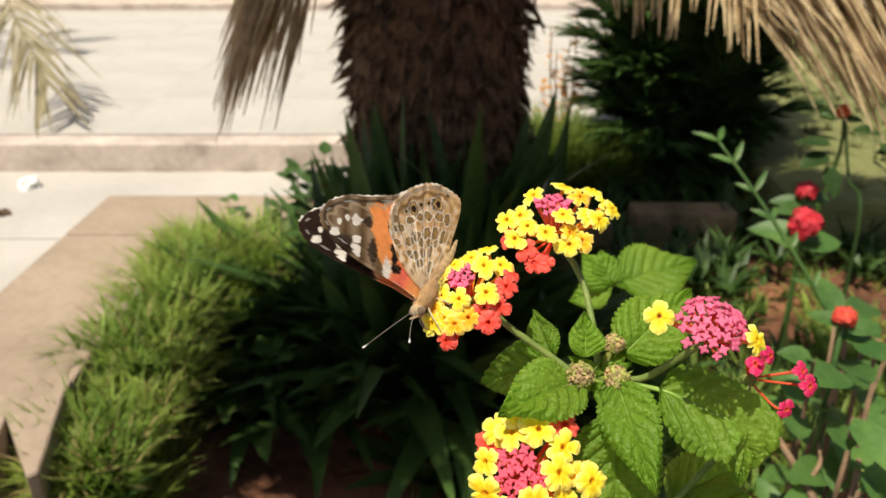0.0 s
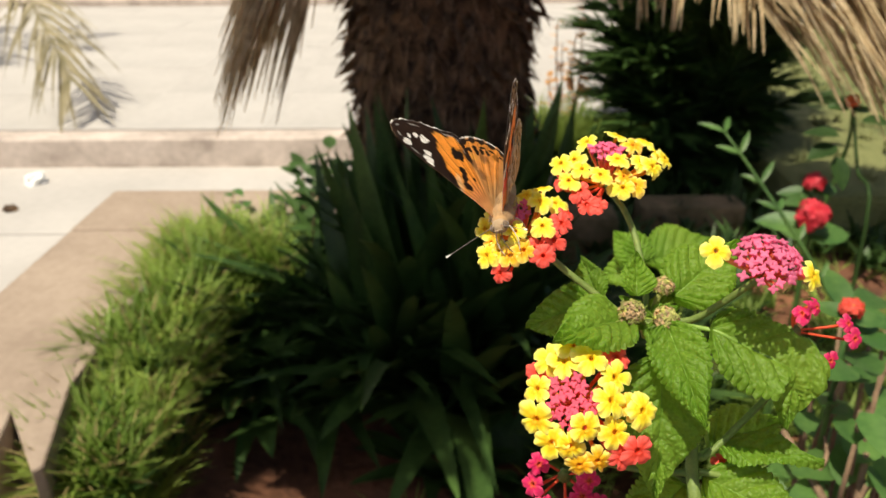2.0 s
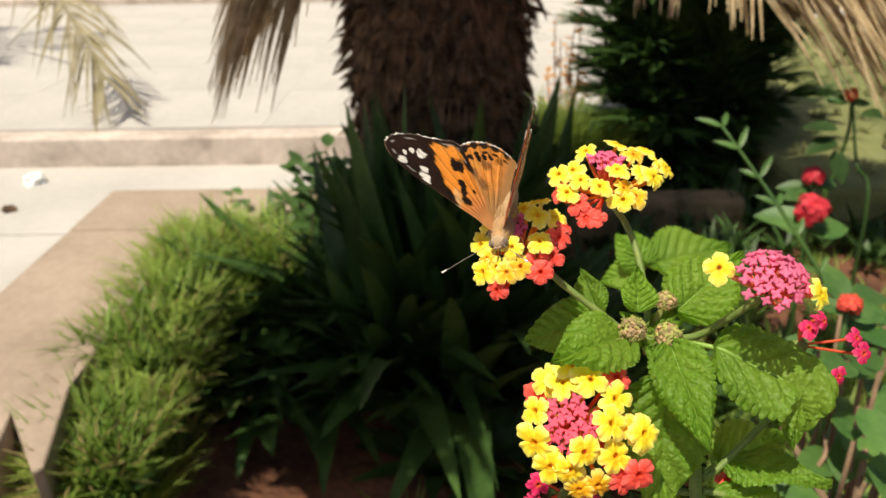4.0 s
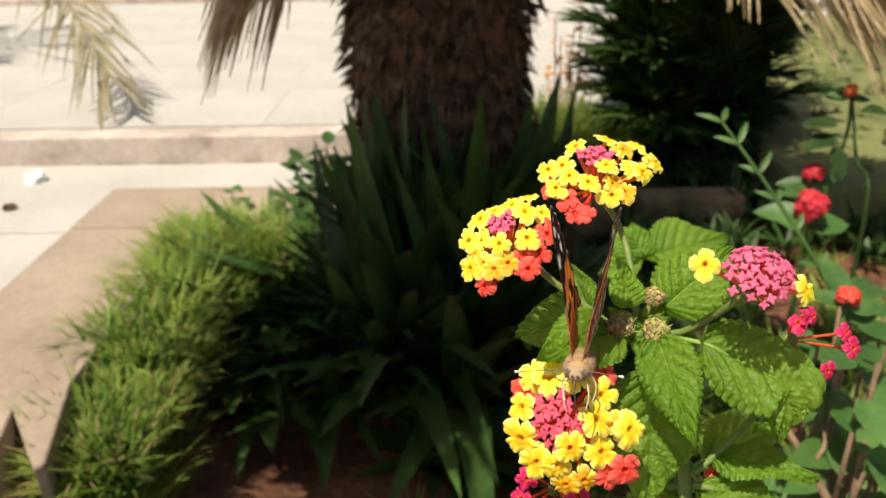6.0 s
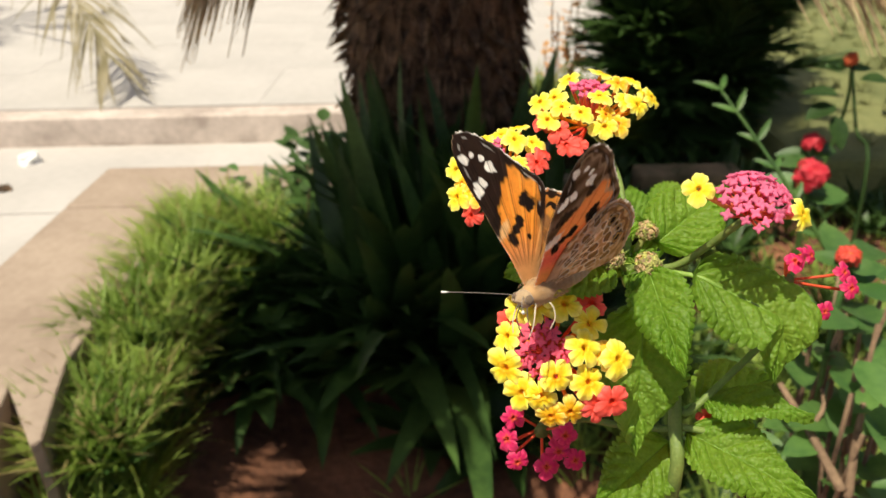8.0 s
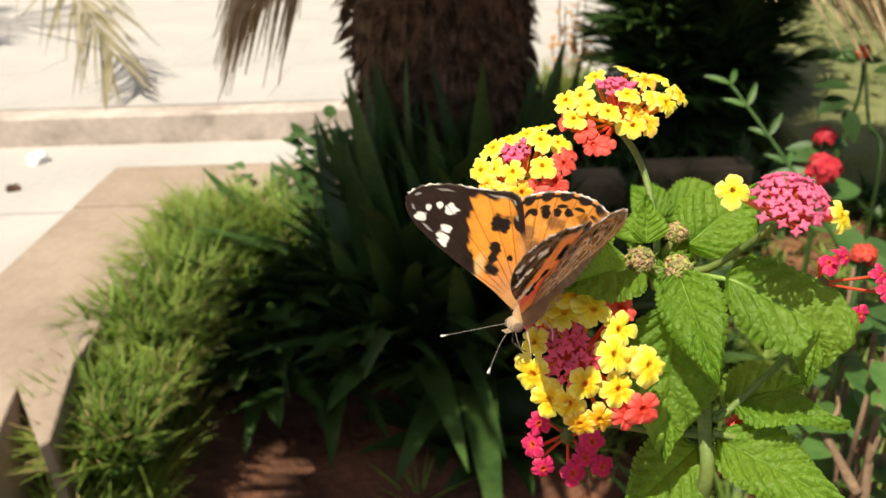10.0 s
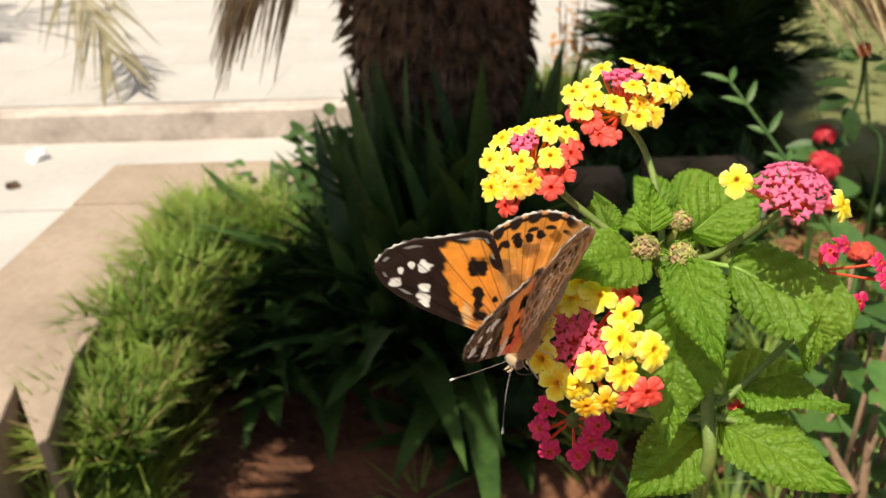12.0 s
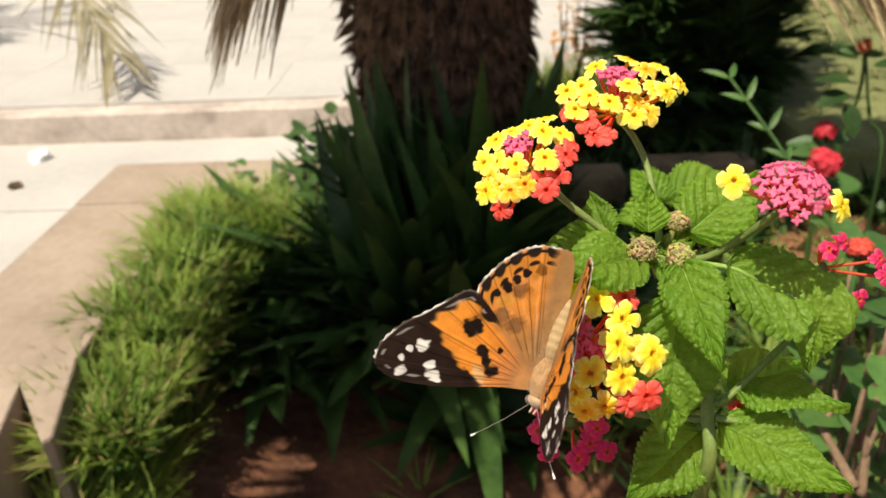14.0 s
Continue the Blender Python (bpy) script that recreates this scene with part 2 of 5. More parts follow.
for i in range(4):
    thing("stair_%d" % (i + 1), "low pale grey stone step at the far side", "step", kind="structure", mesh=box(-9, 9, 4.95 + 0.32 * i, 5.27 + 0.32 * i, 0.37, 0.43 + 0.06 * i, 0.008), mat=KERB if i % 2 == 0 else STONE)
wall_far = thing("wall_far", "pale plastered wall beyond the steps", "wall", kind="structure", mesh=box(-9, 9, 7.2, 7.4, 0.3, 3.4), mat=STONE)

# planter coping
coping = thing("planter_coping", "tan stone coping of the planter, worn, with grass over its edge", "planter", kind="structure")
part("back_slab", box(-0.755, 0.16, 1.342, 1.56, 0.12, 0.408, 0.006), COPING, coping)
part("side_slab", prism([(-0.755, 1.34), (-0.755, -0.6), (-0.42, -0.6), (-0.535, 0.66), (-0.562, 0.766), (-0.478, 0.655), (-0.470, 0.664), (-0.512, 0.818), (-0.52, 1.34)], 0.12, 0.405, 0.0015), COPING, coping)

thing("edging_stone", "tan edging stone behind the palm, partly shaded", "edging stone", "planter edging", mesh=box(0.13, 0.235, 1.42, 1.55, 0.2, 0.462, 0.012), mat=COPING)
thing("edging_stone", "brown edging stone behind the palm, its colour darkened for shade", "edging stone", "planter edging", mesh=box(0.245, 0.37, 1.46, 1.56, 0.2, 0.375, 0.012), mat=SHADED_STONE)
thing("edging_stone", "low brown edging stone, its colour darkened for deep shade", "edging stone", "planter edging", mesh=box(0.44, 0.68, 1.56, 1.64, 0.2, 0.362, 0.012), mat=SHADED_STONE)
lawn = thing("lawn", "sunlit yellowish green lawn beyond the shrubs", "lawn", kind="structure", mesh=box(0.78, 8, 1.5, 3.9, 0.2, 0.412, 0.02), mat=LAWN)


# ---- palms ----
def frond(parent, points, count, length, width, mat, rng, name="frond", label="", droop=0.3, splay=55, start=0.08, thick=0.006):
    """A feather leaf: a midrib as the part and its leaflets as one joined sub-part."""
    v, f = tube(points, thick, thick * 0.25, 14, 6)
    rib = part(name, as_mesh(v, f), mat, parent, label)
    pile = Pile()
    line = bent(points, count + 1)
    for i in range(int(count * start), count):
        u = i / count
        ahead = (line[i + 1] - line[i]).normalized()
        flat = ahead.cross(Vector((0, 0, 1)))
        flat = flat.normalized() if flat.length > 0.15 else Vector((1, 0, 0))
        up = flat.cross(ahead)
        size = length * (0.45 + 0.75 * math.sin(math.pi * (0.12 + 0.78 * u)))
        for hand in (-1, 1):
            a = radians(splay * (1 - 0.55 * u) + rng.uniform(-9, 9))
            way = ahead * math.cos(a) + flat * hand * math.sin(a) + up * rng.uniform(0.0, 0.25)
            m = frame_of(line[i], way, up + flat * hand * rng.uniform(-0.4, 0.3))
            pile.add(*blade(m, size * rng.uniform(0.8, 1.1), width * rng.uniform(0.7, 1.2), droop * rng.uniform(0.3, 1.5), 4, 0.5))
    part("foliage", pile.mesh(), mat, rib, kind="stuff")
    return rib


rng = random.Random(3)
palm = thing("sago_palm", "sago palm with a thick shaggy brown trunk and dry hanging fronds", "palm")
TX, TY = -0.012, 1.33
v, f = tube([(TX, TY, 0.05), (TX - 0.008, TY, 0.35), (TX, TY, 0.75), (TX, TY, 1.3)], 0.116, 0.164, 24, 28)
v = [Vector(p) + 0.012 * Vector((noise.noise(p * 16), noise.noise(p * 16 + Vector((5, 0, 0))), 0)) for p in v]
part("trunk", as_mesh(v, f), BARK, palm)
pile = Pile()
for k in range(1500):
    z = 0.12 + 1.15 * (k / 1500)
    a = k * 2.39996 + rng.uniform(-0.2, 0.2)
    r = 0.112 + 0.046 * min(1, z / 1.1)
    out = Vector((math.cos(a), math.sin(a), 0))
    way = out * rng.uniform(0.7, 1.3) + Vector((0, 0, rng.uniform(-0.9, 0.3))) + out.cross(Vector((0, 0, 1))) * rng.uniform(-0.4, 0.4)
    pile.add(*blade(frame_of(Vector((TX, TY, z)) + out * (r - 0.01), way, (0, 0, 1)), rng.uniform(0.035, 0.070) * (1.35 if k % 7 == 0 else 1.0), rng.uniform(0.018, 0.040), rng.uniform(0.0, 1.2), 3, 0.9))
part("shag", pile.mesh(False), BARK, palm, "shaggy old leaf bases", "stuff")
pile = Pile()
for k in range(3600):
    z = rng.uniform(0.4, 1.2)
    a = rng.uniform(0, 6.283)
    out = Vector((math.cos(a), math.sin(a), 0))
    r = 0.120 + 0.042 * min(1, z / 1.1)
    pile.add(*blade(frame_of(Vector((TX, TY, z)) + out * r, out * 0.6 + Vector((rng.uniform(-0.5, 0.5), rng.uniform(-0.5, 0.5), rng.uniform(-1, 0.3))), (0, 0, 1)), rng.uniform(0.02, 0.055), 0.0028, 0.6, 2))
part("fuzz", pile.mesh(False), FIBRE, palm, "loose brown fibres", "stuff")
# crown above, out of sight but for its dead lowest leaves, spread to shade below
for k in range(84):
    a = k * 2.39996 + 0.4
    lift = 0.12 + 0.6 * ((k * 7) % 84) / 84
    out = Vector((math.cos(a), math.sin(a), 0))
    if out.y > 0.0:
        continue
    reach = rng.uniform(0.30, 0.44)
    if out.y < -0.7 and -0.7 < out.x < 0.2:
        reach = rng.uniform(0.45, 0.72)
    if out.x > 0.3 and out.y > -0.8:
        reach *= 0.55
    top = Vector((TX, TY, 1.30))
    frond(palm, [top + out * 0.06, top + out * reach * 0.55 + Vector((0, 0, lift * 0.55)), top + out * reach + Vector((0, 0, lift * 0.6))], 30, 0.16, 0.017, CYCAD, rng)

# extra unseen fronds, placed only to shade the offsets and the soil
for k in range(96):
    top = Vector((TX, TY - 0.06, 1.32))
    end = Vector((rng.uniform(-0.66, 0.02), rng.uniform(0.22, 0.92), rng.uniform(1.42, 1.66)))
    if end.x < -0.45:
        end.y = 0.30 + 0.6 * (end.y - 0.30)
    frond(palm, [top, (top + end) / 2 + Vector((0, 0, rng.uniform(0.1, 0.2))), end], 30, 0.15, 0.019, CYCAD, rng)

# more unseen fronds, added to darken the ground on the right
for k in range(26):
    top = Vector((TX + 0.06, TY, 1.34))
    end = Vector((rng.uniform(0.38, 0.82), rng.uniform(0.98, 1.22), rng.uniform(1.45, 1.7)))
    frond(palm, [top, (top + end) / 2 + Vector((0, 0, rng.uniform(0.1, 0.2))), end], 30, 0.15, 0.019, CYCAD, rng)

# unseen fronds arched over the cycad bush to keep the sun off it
for k in range(46):
    top = Vector((TX + 0.06, TY + 0.06, 1.34))
    end = Vector((rng.uniform(0.40, 0.64), rng.uniform(1.58, 1.90), rng.uniform(1.40, 1.7)))
    frond(palm, [top, Vector((rng.uniform(0.34, 0.46), rng.uniform(1.36, 1.46), rng.uniform(1.6, 1.8))), end], 30, 0.15, 0.021, CYCAD, rng, start=0.45)


def tuft(roots, tips, n, width, label, layers=2, depth=0.02):
    """A dead pleated palm leaf: stiff, blunt strips hanging from a line of roots to a line of tips."""
    pile = Pile()
    for layer in range(layers):
        top, low = bent(roots, n), bent(tips, n)
        for i in range(n):
            a = top[i] + Vector((rng.uniform(-1, 1) * width, depth * layer + rng.uniform(-0.004, 0.004), rng.uniform(-1, 1) * width))
            b = low[i] + Vector((rng.uniform(-1, 1) * width * 2.2, depth * layer + rng.uniform(-0.008, 0.008), rng.uniform(-0.035, 0.045)))
            way = b - a
            m = frame_of(a, way, (rng.uniform(-0.5, 0.5), -1, rng.uniform(0.0, 0.6)))
            verts, faces = blade(m, way.length, width * rng.uniform(0.8, 1.3), rng.uniform(-0.04, 0.06), 7, rng.choice((-0.8, 0.8, 0.5)))
            for k in range(8):
                u = k / 7
                wide = 0.5 * width * (0.55 + 0.6 * u) * (1.0 - 0.85 * max(0.0, (u - 0.5) / 0.5) ** 1.4)
                mid = verts[3 * k + 1]
                for e in (0, 2):
                    off = verts[3 * k + e] - mid
                    verts[3 * k + e] = mid + (off.normalized() if off.length > 1e-7 else m.to_3x3() @ Vector((e - 1, 0, 0))) * wide
            pile.add(verts, faces)
    return part("dry_leaf", pile.mesh(False), DRY, palm, label, "stuff")


dry_left = tuft([(-0.2428, 1.1488, 1.0027), (-0.2228, 1.1488, 1.0027), (-0.1989, 1.1454, 0.9955), (-0.1789, 1.1387, 0.9810)], [(-0.2992, 1.0340, 0.8039), (-0.3125, 1.0026, 0.7365), (-0.2974, 1.0157, 0.7410), (-0.2628, 1.0475, 0.7856), (-0.2228, 1.0712, 0.8362)], 44, 0.0060, "straw-coloured dead palm leaf hanging down, pleated")
dry_left_b = tuft([(-0.1872, 1.1201, 0.9885), (-0.1715, 1.1201, 0.9885), (-0.1559, 1.1101, 0.9672)], [(-0.2515, 1.0174, 0.7446), (-0.2350, 1.0055, 0.7429), (-0.2246, 1.0375, 0.7876)], 16, 0.0055, "straw-coloured dead palm leaf hanging down, split", 1)
dry_left_c = tuft([(-0.1772, 1.1311, 0.9884), (-0.1534, 1.1311, 0.9884)], [(-0.1962, 1.0475, 0.8091), (-0.1867, 1.0642, 0.8450)], 4, 0.006, "thin straw-coloured leaf strip hanging down", 1)
dry_right = tuft([(0.1814, 1.0542, 0.9892), (0.2498, 1.0322, 0.9894), (0.3151, 1.0073, 0.9832), (0.3774, 0.9795, 0.9710)], [(0.2194, 0.9846, 0.8873), (0.2507, 0.9705, 0.8808), (0.3047, 0.9461, 0.8757), (0.3868, 0.9132, 0.8524)], 34, 0.0070, "straw-coloured dead palm leaf with blunt frayed tips")
dry_right_b = tuft([(0.2868, 1.0103, 0.9896), (0.3566, 0.9825, 0.9773), (0.4249, 0.9441, 0.9659), (0.5006, 0.9088, 0.9613)], [(0.4257, 0.9167, 0.8364), (0.4872, 0.8764, 0.7971), (0.5261, 0.8299, 0.7686), (0.5831, 0.7967, 0.7682)], 44, 0.0062, "straw-coloured dead palm leaf with blunt frayed tips")
dry_right_c = tuft([(0.3774, 0.9883, 0.9898), (0.4784, 0.9497, 0.9781), (0.5522, 0.9115, 0.9671)], [(0.5244, 0.8807, 0.8063), (0.5917, 0.8579, 0.8047), (0.6554, 0.8379, 0.8093)], 44, 0.0085, "straw-coloured dead palm leaf sagging sideways", 3)
far_palm = thing("sago_palm", "second palm beside the paving with a limp yellowed frond", "palm")
part("trunk", as_mesh(*tube([(-2.62, 3.1, 0.2), (-2.6, 3.1, 0.8), (-2.58, 3.1, 1.5)], 0.15, 0.16, 12, 16)), BARK, far_palm)
for k in range(9):
    a = 0.7 * k + 1.2
    top, out = Vector((-2.58, 3.1, 1.5)), Vector((math.cos(a), math.sin(a), 0))
    frond(far_palm, [top, top + out * 0.35 + Vector((0, 0, 0.25)), top + out * 0.6 + Vector((0, 0, 0.2))], 24, 0.16, 0.015, CYCAD, rng)
far_frond = frond(far_palm, [(-2.56, 3.08, 1.5), (-2.25, 2.98, 1.36), (-1.5819, 2.6804, 0.8326), (-1.3317, 2.3838, 0.6699), (-1.1809, 2.2016, 0.5158)], 60, 0.30, 0.013, DIM_FROND, rng, "dry_frond", "limp yellowed frond hanging over the paving", 0.6, 42, 0.5, 0.008)

for k, (x, y, z, size, n) in enumerate([
    (-0.21, 1.08, 0.18, 0.25, 34), (-0.12, 1.10, 0.18, 0.40, 42), (0.02, 1.07, 0.16, 0.60, 64), (0.14, 1.10, 0.16, 0.58, 56), (-0.08, 1.10, 0.2, 0.56, 60), (-0.27, 1.12, 0.22, 0.21, 28), (-0.16, 1.19, 0.26, 0.32, 44), (-0.37, 1.07, 0.24, 0.21, 34), (-0.35, 1.19, 0.27, 0.25, 36), (-0.40, 1.15, 0.28, 0.19, 34), (-0.33, 1.27, 0.30, 0.22, 34), (-0.33, 1.04, 0.20, 0.18, 34), (-0.25, 1.24, 0.28, 0.25, 34),
    (-0.02, 0.98, 0.12, 0.15, 22), (0.10, 0.96, 0.12, 0.16, 22), (0.26, 1.02, 0.2, 0.30, 24), (-0.24, 1.28, 0.28, 0.20, 18), (-0.11, 1.14, 0.2, 0.50, 40), (-0.02, 1.13, 0.2, 0.55, 44), (0.08, 1.14, 0.2, 0.55, 40), (-0.15, 1.16, 0.22, 0.48, 44), (-0.08, 1.15, 0.2, 0.62, 48), (0.03, 1.16, 0.2, 0.62, 44), (0.08, 1.12, 0.2, 0.58, 40)]):
    plant = thing("sucker", "dark green strap-leaved offset at the palm's foot, in shade", "plant", "offsets at the palm's foot")
    for i in range(n):
        a, lift = i * 2.39996 + k, (0.2 if size < 0.3 else 0.9 if size < 0.61 else 2.4) + 2.2 * (i / n)
        way = Vector((math.cos(a), math.sin(a), lift))
        v, f = blade(frame_of((x + 0.03 * math.cos(a), y + 0.03 * math.sin(a), z), way, (0, 0, 1)), size * (0.55 if size > 0.38 and (math.cos(a) < -0.1 or math.cos(a) > 0.45) else 1.0) * rng.uniform(0.7, 1.1), rng.uniform(0.038, 0.074) * (1.25 if size > 0.5 else 1.0), rng.uniform(0.2, 0.8), 8, 0.4)
        part("leaf", as_mesh(v, f), CYCAD, plant)
for k, (x, y, z, size) in enumerate([(-0.17, 1.12, 0.22, 0.27), (-0.07, 1.09, 0.18, 0.48), (-0.02, 1.06, 0.18, 0.54), (0.03, 1.07, 0.18, 0.56), (0.07, 1.11, 0.2, 0.50), (-0.11, 1.17, 0.24, 0.36), (-0.04, 1.15, 0.2, 0.52), (0.05, 1.16, 0.2, 0.52)]):
    plant = thing("sucker", "tall dark offset with arching leaves before the trunk, in deep shade", "plant", "offsets at the palm's foot")
    for i in range(34):
        a = i * 2.39996 + k
        way = Vector((0.6 * math.cos(a), 0.4 * math.sin(a), rng.uniform(1.4, 4.5)))
        v, f = blade(frame_of((x + 0.03 * math.cos(a), y + 0.02 * math.sin(a), z), way, (math.cos(a + 0.8), math.sin(a + 0.8), 0.3)), size * rng.uniform(0.45, 1.05), rng.uniform(0.06, 0.11), rng.uniform(-0.2, 1.0), 8, 0.45)
        part("leaf", as_mesh(v, f), CYCAD, plant)

bush = thing("cycad_bush", "dense dark green cycad bush in deep shade", "bush")
for k in range(300):
    a = k * 2.39996
    lift = 0.0 + 1.6 * (k / 300)
    out = Vector((math.cos(a), math.sin(a), 0))
    base = Vector((0.635 + rng.uniform(-0.10, 0.10), 1.98 + rng.uniform(-0.1, 0.1), 0.34 + 0.46 * (k / 300)))
    reach = rng.uniform(0.13, 0.21)
    frond(bush, [base, base + out * reach * 0.6 + Vector((0, 0, lift * 0.28)), base + out * reach + Vector((0, 0, lift * 0.34))], 22, 0.13, 0.024, CYCAD, rng, start=0.05)


# ---- grass and weeds ----
def grass(name, label, spots, count, mat, low, high, seed, wide=0.006, parent=None):
    r = random.Random(seed)
    pile = Pile()
    for k in range(count):
        if k % 16 == 0:
            x0, x1, y0, y1, z = spots[(k // 16) % len(spots)]
            mx, my, grow, bias = r.uniform(x0, x1), r.uniform(y0, y1), r.uniform(0.7, 1.15), r.uniform(0, 6.283)
        a = r.uniform(0, 6.283)
        x, y = mx + 0.012 * math.cos(a) * r.random(), my + 0.012 * math.sin(a) * r.random()
        a += 0.6 * math.sin(bias - a)
        lean = r.uniform(0.15, 1.3)
        m = frame_of((x, y, z), (math.cos(a) * lean, math.sin(a) * lean, 1), (math.cos(a), math.sin(a), -0.2))
        pile.add(*blade(m, grow * r.uniform(low, high), wide * r.uniform(0.6, 1.3), -r.uniform(0.1, 0.9), 4, 0.3))
    if parent:
        return part(name, pile.mesh(), mat, parent, label, "stuff")
    return thing(name, label, "grass", kind="stuff", mesh=pile.mesh(), mat=mat)


BED = [(-0.50, -0.40, 0.62, 1.34, 0.25), (-0.505, -0.40, 0.70, 1.06, 0.33), (-0.50, -0.41, 1.02, 1.36, 0.27), (-0.48, -0.43, 0.50, 0.95, 0.20), (-0.50, -0.20, 1.25, 1.37, 0.31), (-0.52, -0.42, 0.7, 1.3, 0.33), (-0.515, -0.42, 0.90, 1.33, 0.37), (-0.515, -0.30, 1.22, 1.335, 0.37)]
grass("grass", "tall bright green grass spilling over the stone coping", BED, 13500, GRASS, 0.035, 0.105, 11, 0.0075)
grass("tall_grass", "taller sunlit grass at the back of the bed", [(-0.51, -0.28, 1.20, 1.34, 0.33), (-0.50, -0.36, 1.10, 1.30, 0.33), (-0.505, -0.46, 1.10, 1.33, 0.355)], 3000, GRASS, 0.07, 0.13, 19, 0.007)
grass("low_weeds", "low broad-leaved green weeds among the grass", BED, 5200, WEED, 0.02, 0.060, 18, 0.016)
grass("dry_grass", "yellowed blades among the green grass", BED, 2200, STRAW, 0.04, 0.11, 12)
grass("shade_grass", "thin grass and low weeds in the shade", [(0.15, 0.9, 0.8, 1.4, 0.2), (0.3, 1.1, 0.9, 1.5, 0.24), (0.3, 0.9, 0.6, 1.2, 0.18)], 4200, GRASS, 0.04, 0.10, 13, 0.008)
# dark planting added to deepen the shade on the ground near the bush
grass("ground_cover", "low broad-leaved ground cover, dark leaves added to deepen the shade", [(0.22, 1.1, 1.0, 1.5, 0.2), (0.3, 1.0, 1.3, 1.75, 0.3), (0.25, 0.8, 0.75, 1.2, 0.15)], 2600, CYCAD, 0.04, 0.10, 17, 0.022)
grass("soil_grass", "sparse grass tufts on the shaded soil", [(-0.30, 0.3, 0.5, 0.85, 0.1)], 200, GRASS, 0.05, 0.13, 16, 0.006)
grass("lawn_grass", "short yellowish lawn grass in the sun", [(0.8, 2.8, 1.55, 3.4, 0.41)], 7000, LAWN, 0.02, 0.05, 14, 0.005)
grass("grass_tuft", "bright green tuft of grass by the paving", [(0.18, 0.42, 1.82, 1.92, 0.32), (0.20, 0.40, 1.84, 1.94, 0.37), (0.22, 0.46, 1.80, 1.88, 0.32)], 6500, GRASS, 0.07, 0.17, 15, 0.010)


def oval(m, length, width, fold=0.2, n=6, sag=0.2):
    """A plain oval leaf along y: verts, faces."""
    verts, faces = [], []
    for i in range(n + 1):
        u = i / n
        w = width * 0.5 * math.sin(math.pi * u**0.8) ** 0.8
        for s in (-1, -0.5, 0, 0.5, 1):
            verts.append(m @ Vector((s * w, length * u, fold * abs(s) * w - sag * length * u * u)))
    for i in range(n):
        faces += [(5 * i + k, 5 * i + k + 1, 5 * i + k + 6, 5 * i + k + 5) for k in range(4)]
    return verts, faces


def leafy(name, label, category, spots, count, size, mat, seed, group=""):
    """A low plant: stems from one foot with oval leaves along them."""
    r = random.Random(seed)
    plant = thing(name, label, category, group)
    for foot, tip in spots:
        foot, tip = Vector(foot), Vector(tip)
        mid = (foot + tip) / 2 + Vector((r.uniform(-0.02, 0.02), r.uniform(-0.02, 0.02), 0.02))
        part("stem", as_mesh(*tube([foot, mid, tip], 0.003, 0.0012, 8, 6)), TWIG if size > 0.03 else WEED, plant)
        line = bent([foot, mid, tip], count + 1)
        for i in range(max(1, count // 2 if size < 0.035 else count // 4), count + 1):
            a = r.uniform(0, 6.283)
            way = Vector((math.cos(a), math.sin(a), r.uniform(-0.1, 0.7)))
            v, f = oval(frame_of(line[i], way, (r.uniform(-0.3, 0.3), r.uniform(-0.5, 0.1), 1)), size * r.uniform(0.6, 1.15), size * r.uniform(0.42, 0.6))
            part("leaf", as_mesh(v, f), mat, plant)
    return plant

leafy("weed", "small bright green weed growing at the coping", "weed", [((-0.42, 1.35, 0.28), (-0.4598, 1.4812, 0.4378)), ((-0.42, 1.35, 0.28), (-0.4214, 1.4430, 0.4269))], 7, 0.035, WEED, 21)
# cycad leaf colour makes this weed as dark as deep shade would
leafy("weed", "small green weed growing at the coping, its shade put into dark leaves", "weed", [((-0.36, 1.33, 0.28), (-0.3329, 1.3965, 0.4454)), ((-0.33, 1.3, 0.28), (-0.2580, 1.4184, 0.4924)), ((-0.28, 1.3, 0.28), (-0.2884, 1.3805, 0.5295)), ((-0.24, 1.28, 0.28), (-0.2279, 1.3635, 0.5639)), ((-0.27, 1.27, 0.28), (-0.2569, 1.3124, 0.5019)), ((-0.22, 1.26, 0.28), (-0.1950, 1.3139, 0.5522)), ((-0.25, 1.25, 0.28), (-0.2300, 1.2600, 0.5400)), ((-0.20, 1.24, 0.28), (-0.1900, 1.2300, 0.5700))], 14, 0.050, CYCAD, 22)
leafy("flowering_weed", "thin weed with small faded orange leaves beyond the palm", "weed", [((0.34, 2.06, 0.30), (0.3177, 2.1, 0.633)), ((0.34, 2.06, 0.30), (0.355, 2.1, 0.6638)), ((0.34, 2.06, 0.30), (0.3469, 2.1, 0.5542)), ((0.34, 2.06, 0.30), (0.3963, 2.12, 0.5821)), ((0.34, 2.06, 0.30), (0.4071, 2.1, 0.5058)), ((0.34, 2.06, 0.30), (0.2836, 2.1, 0.5382)), ((0.34, 2.06, 0.30), (0.3271, 2.1, 0.4894)), ((0.34, 2.06, 0.30), (0.3000, 2.1, 0.6900)), ((0.34, 2.06, 0.30), (0.3700, 2.1, 0.7200)), ((0.34, 2.06, 0.30), (0.3350, 2.1, 0.6000))], 13, 0.033, RUSTY, 25)
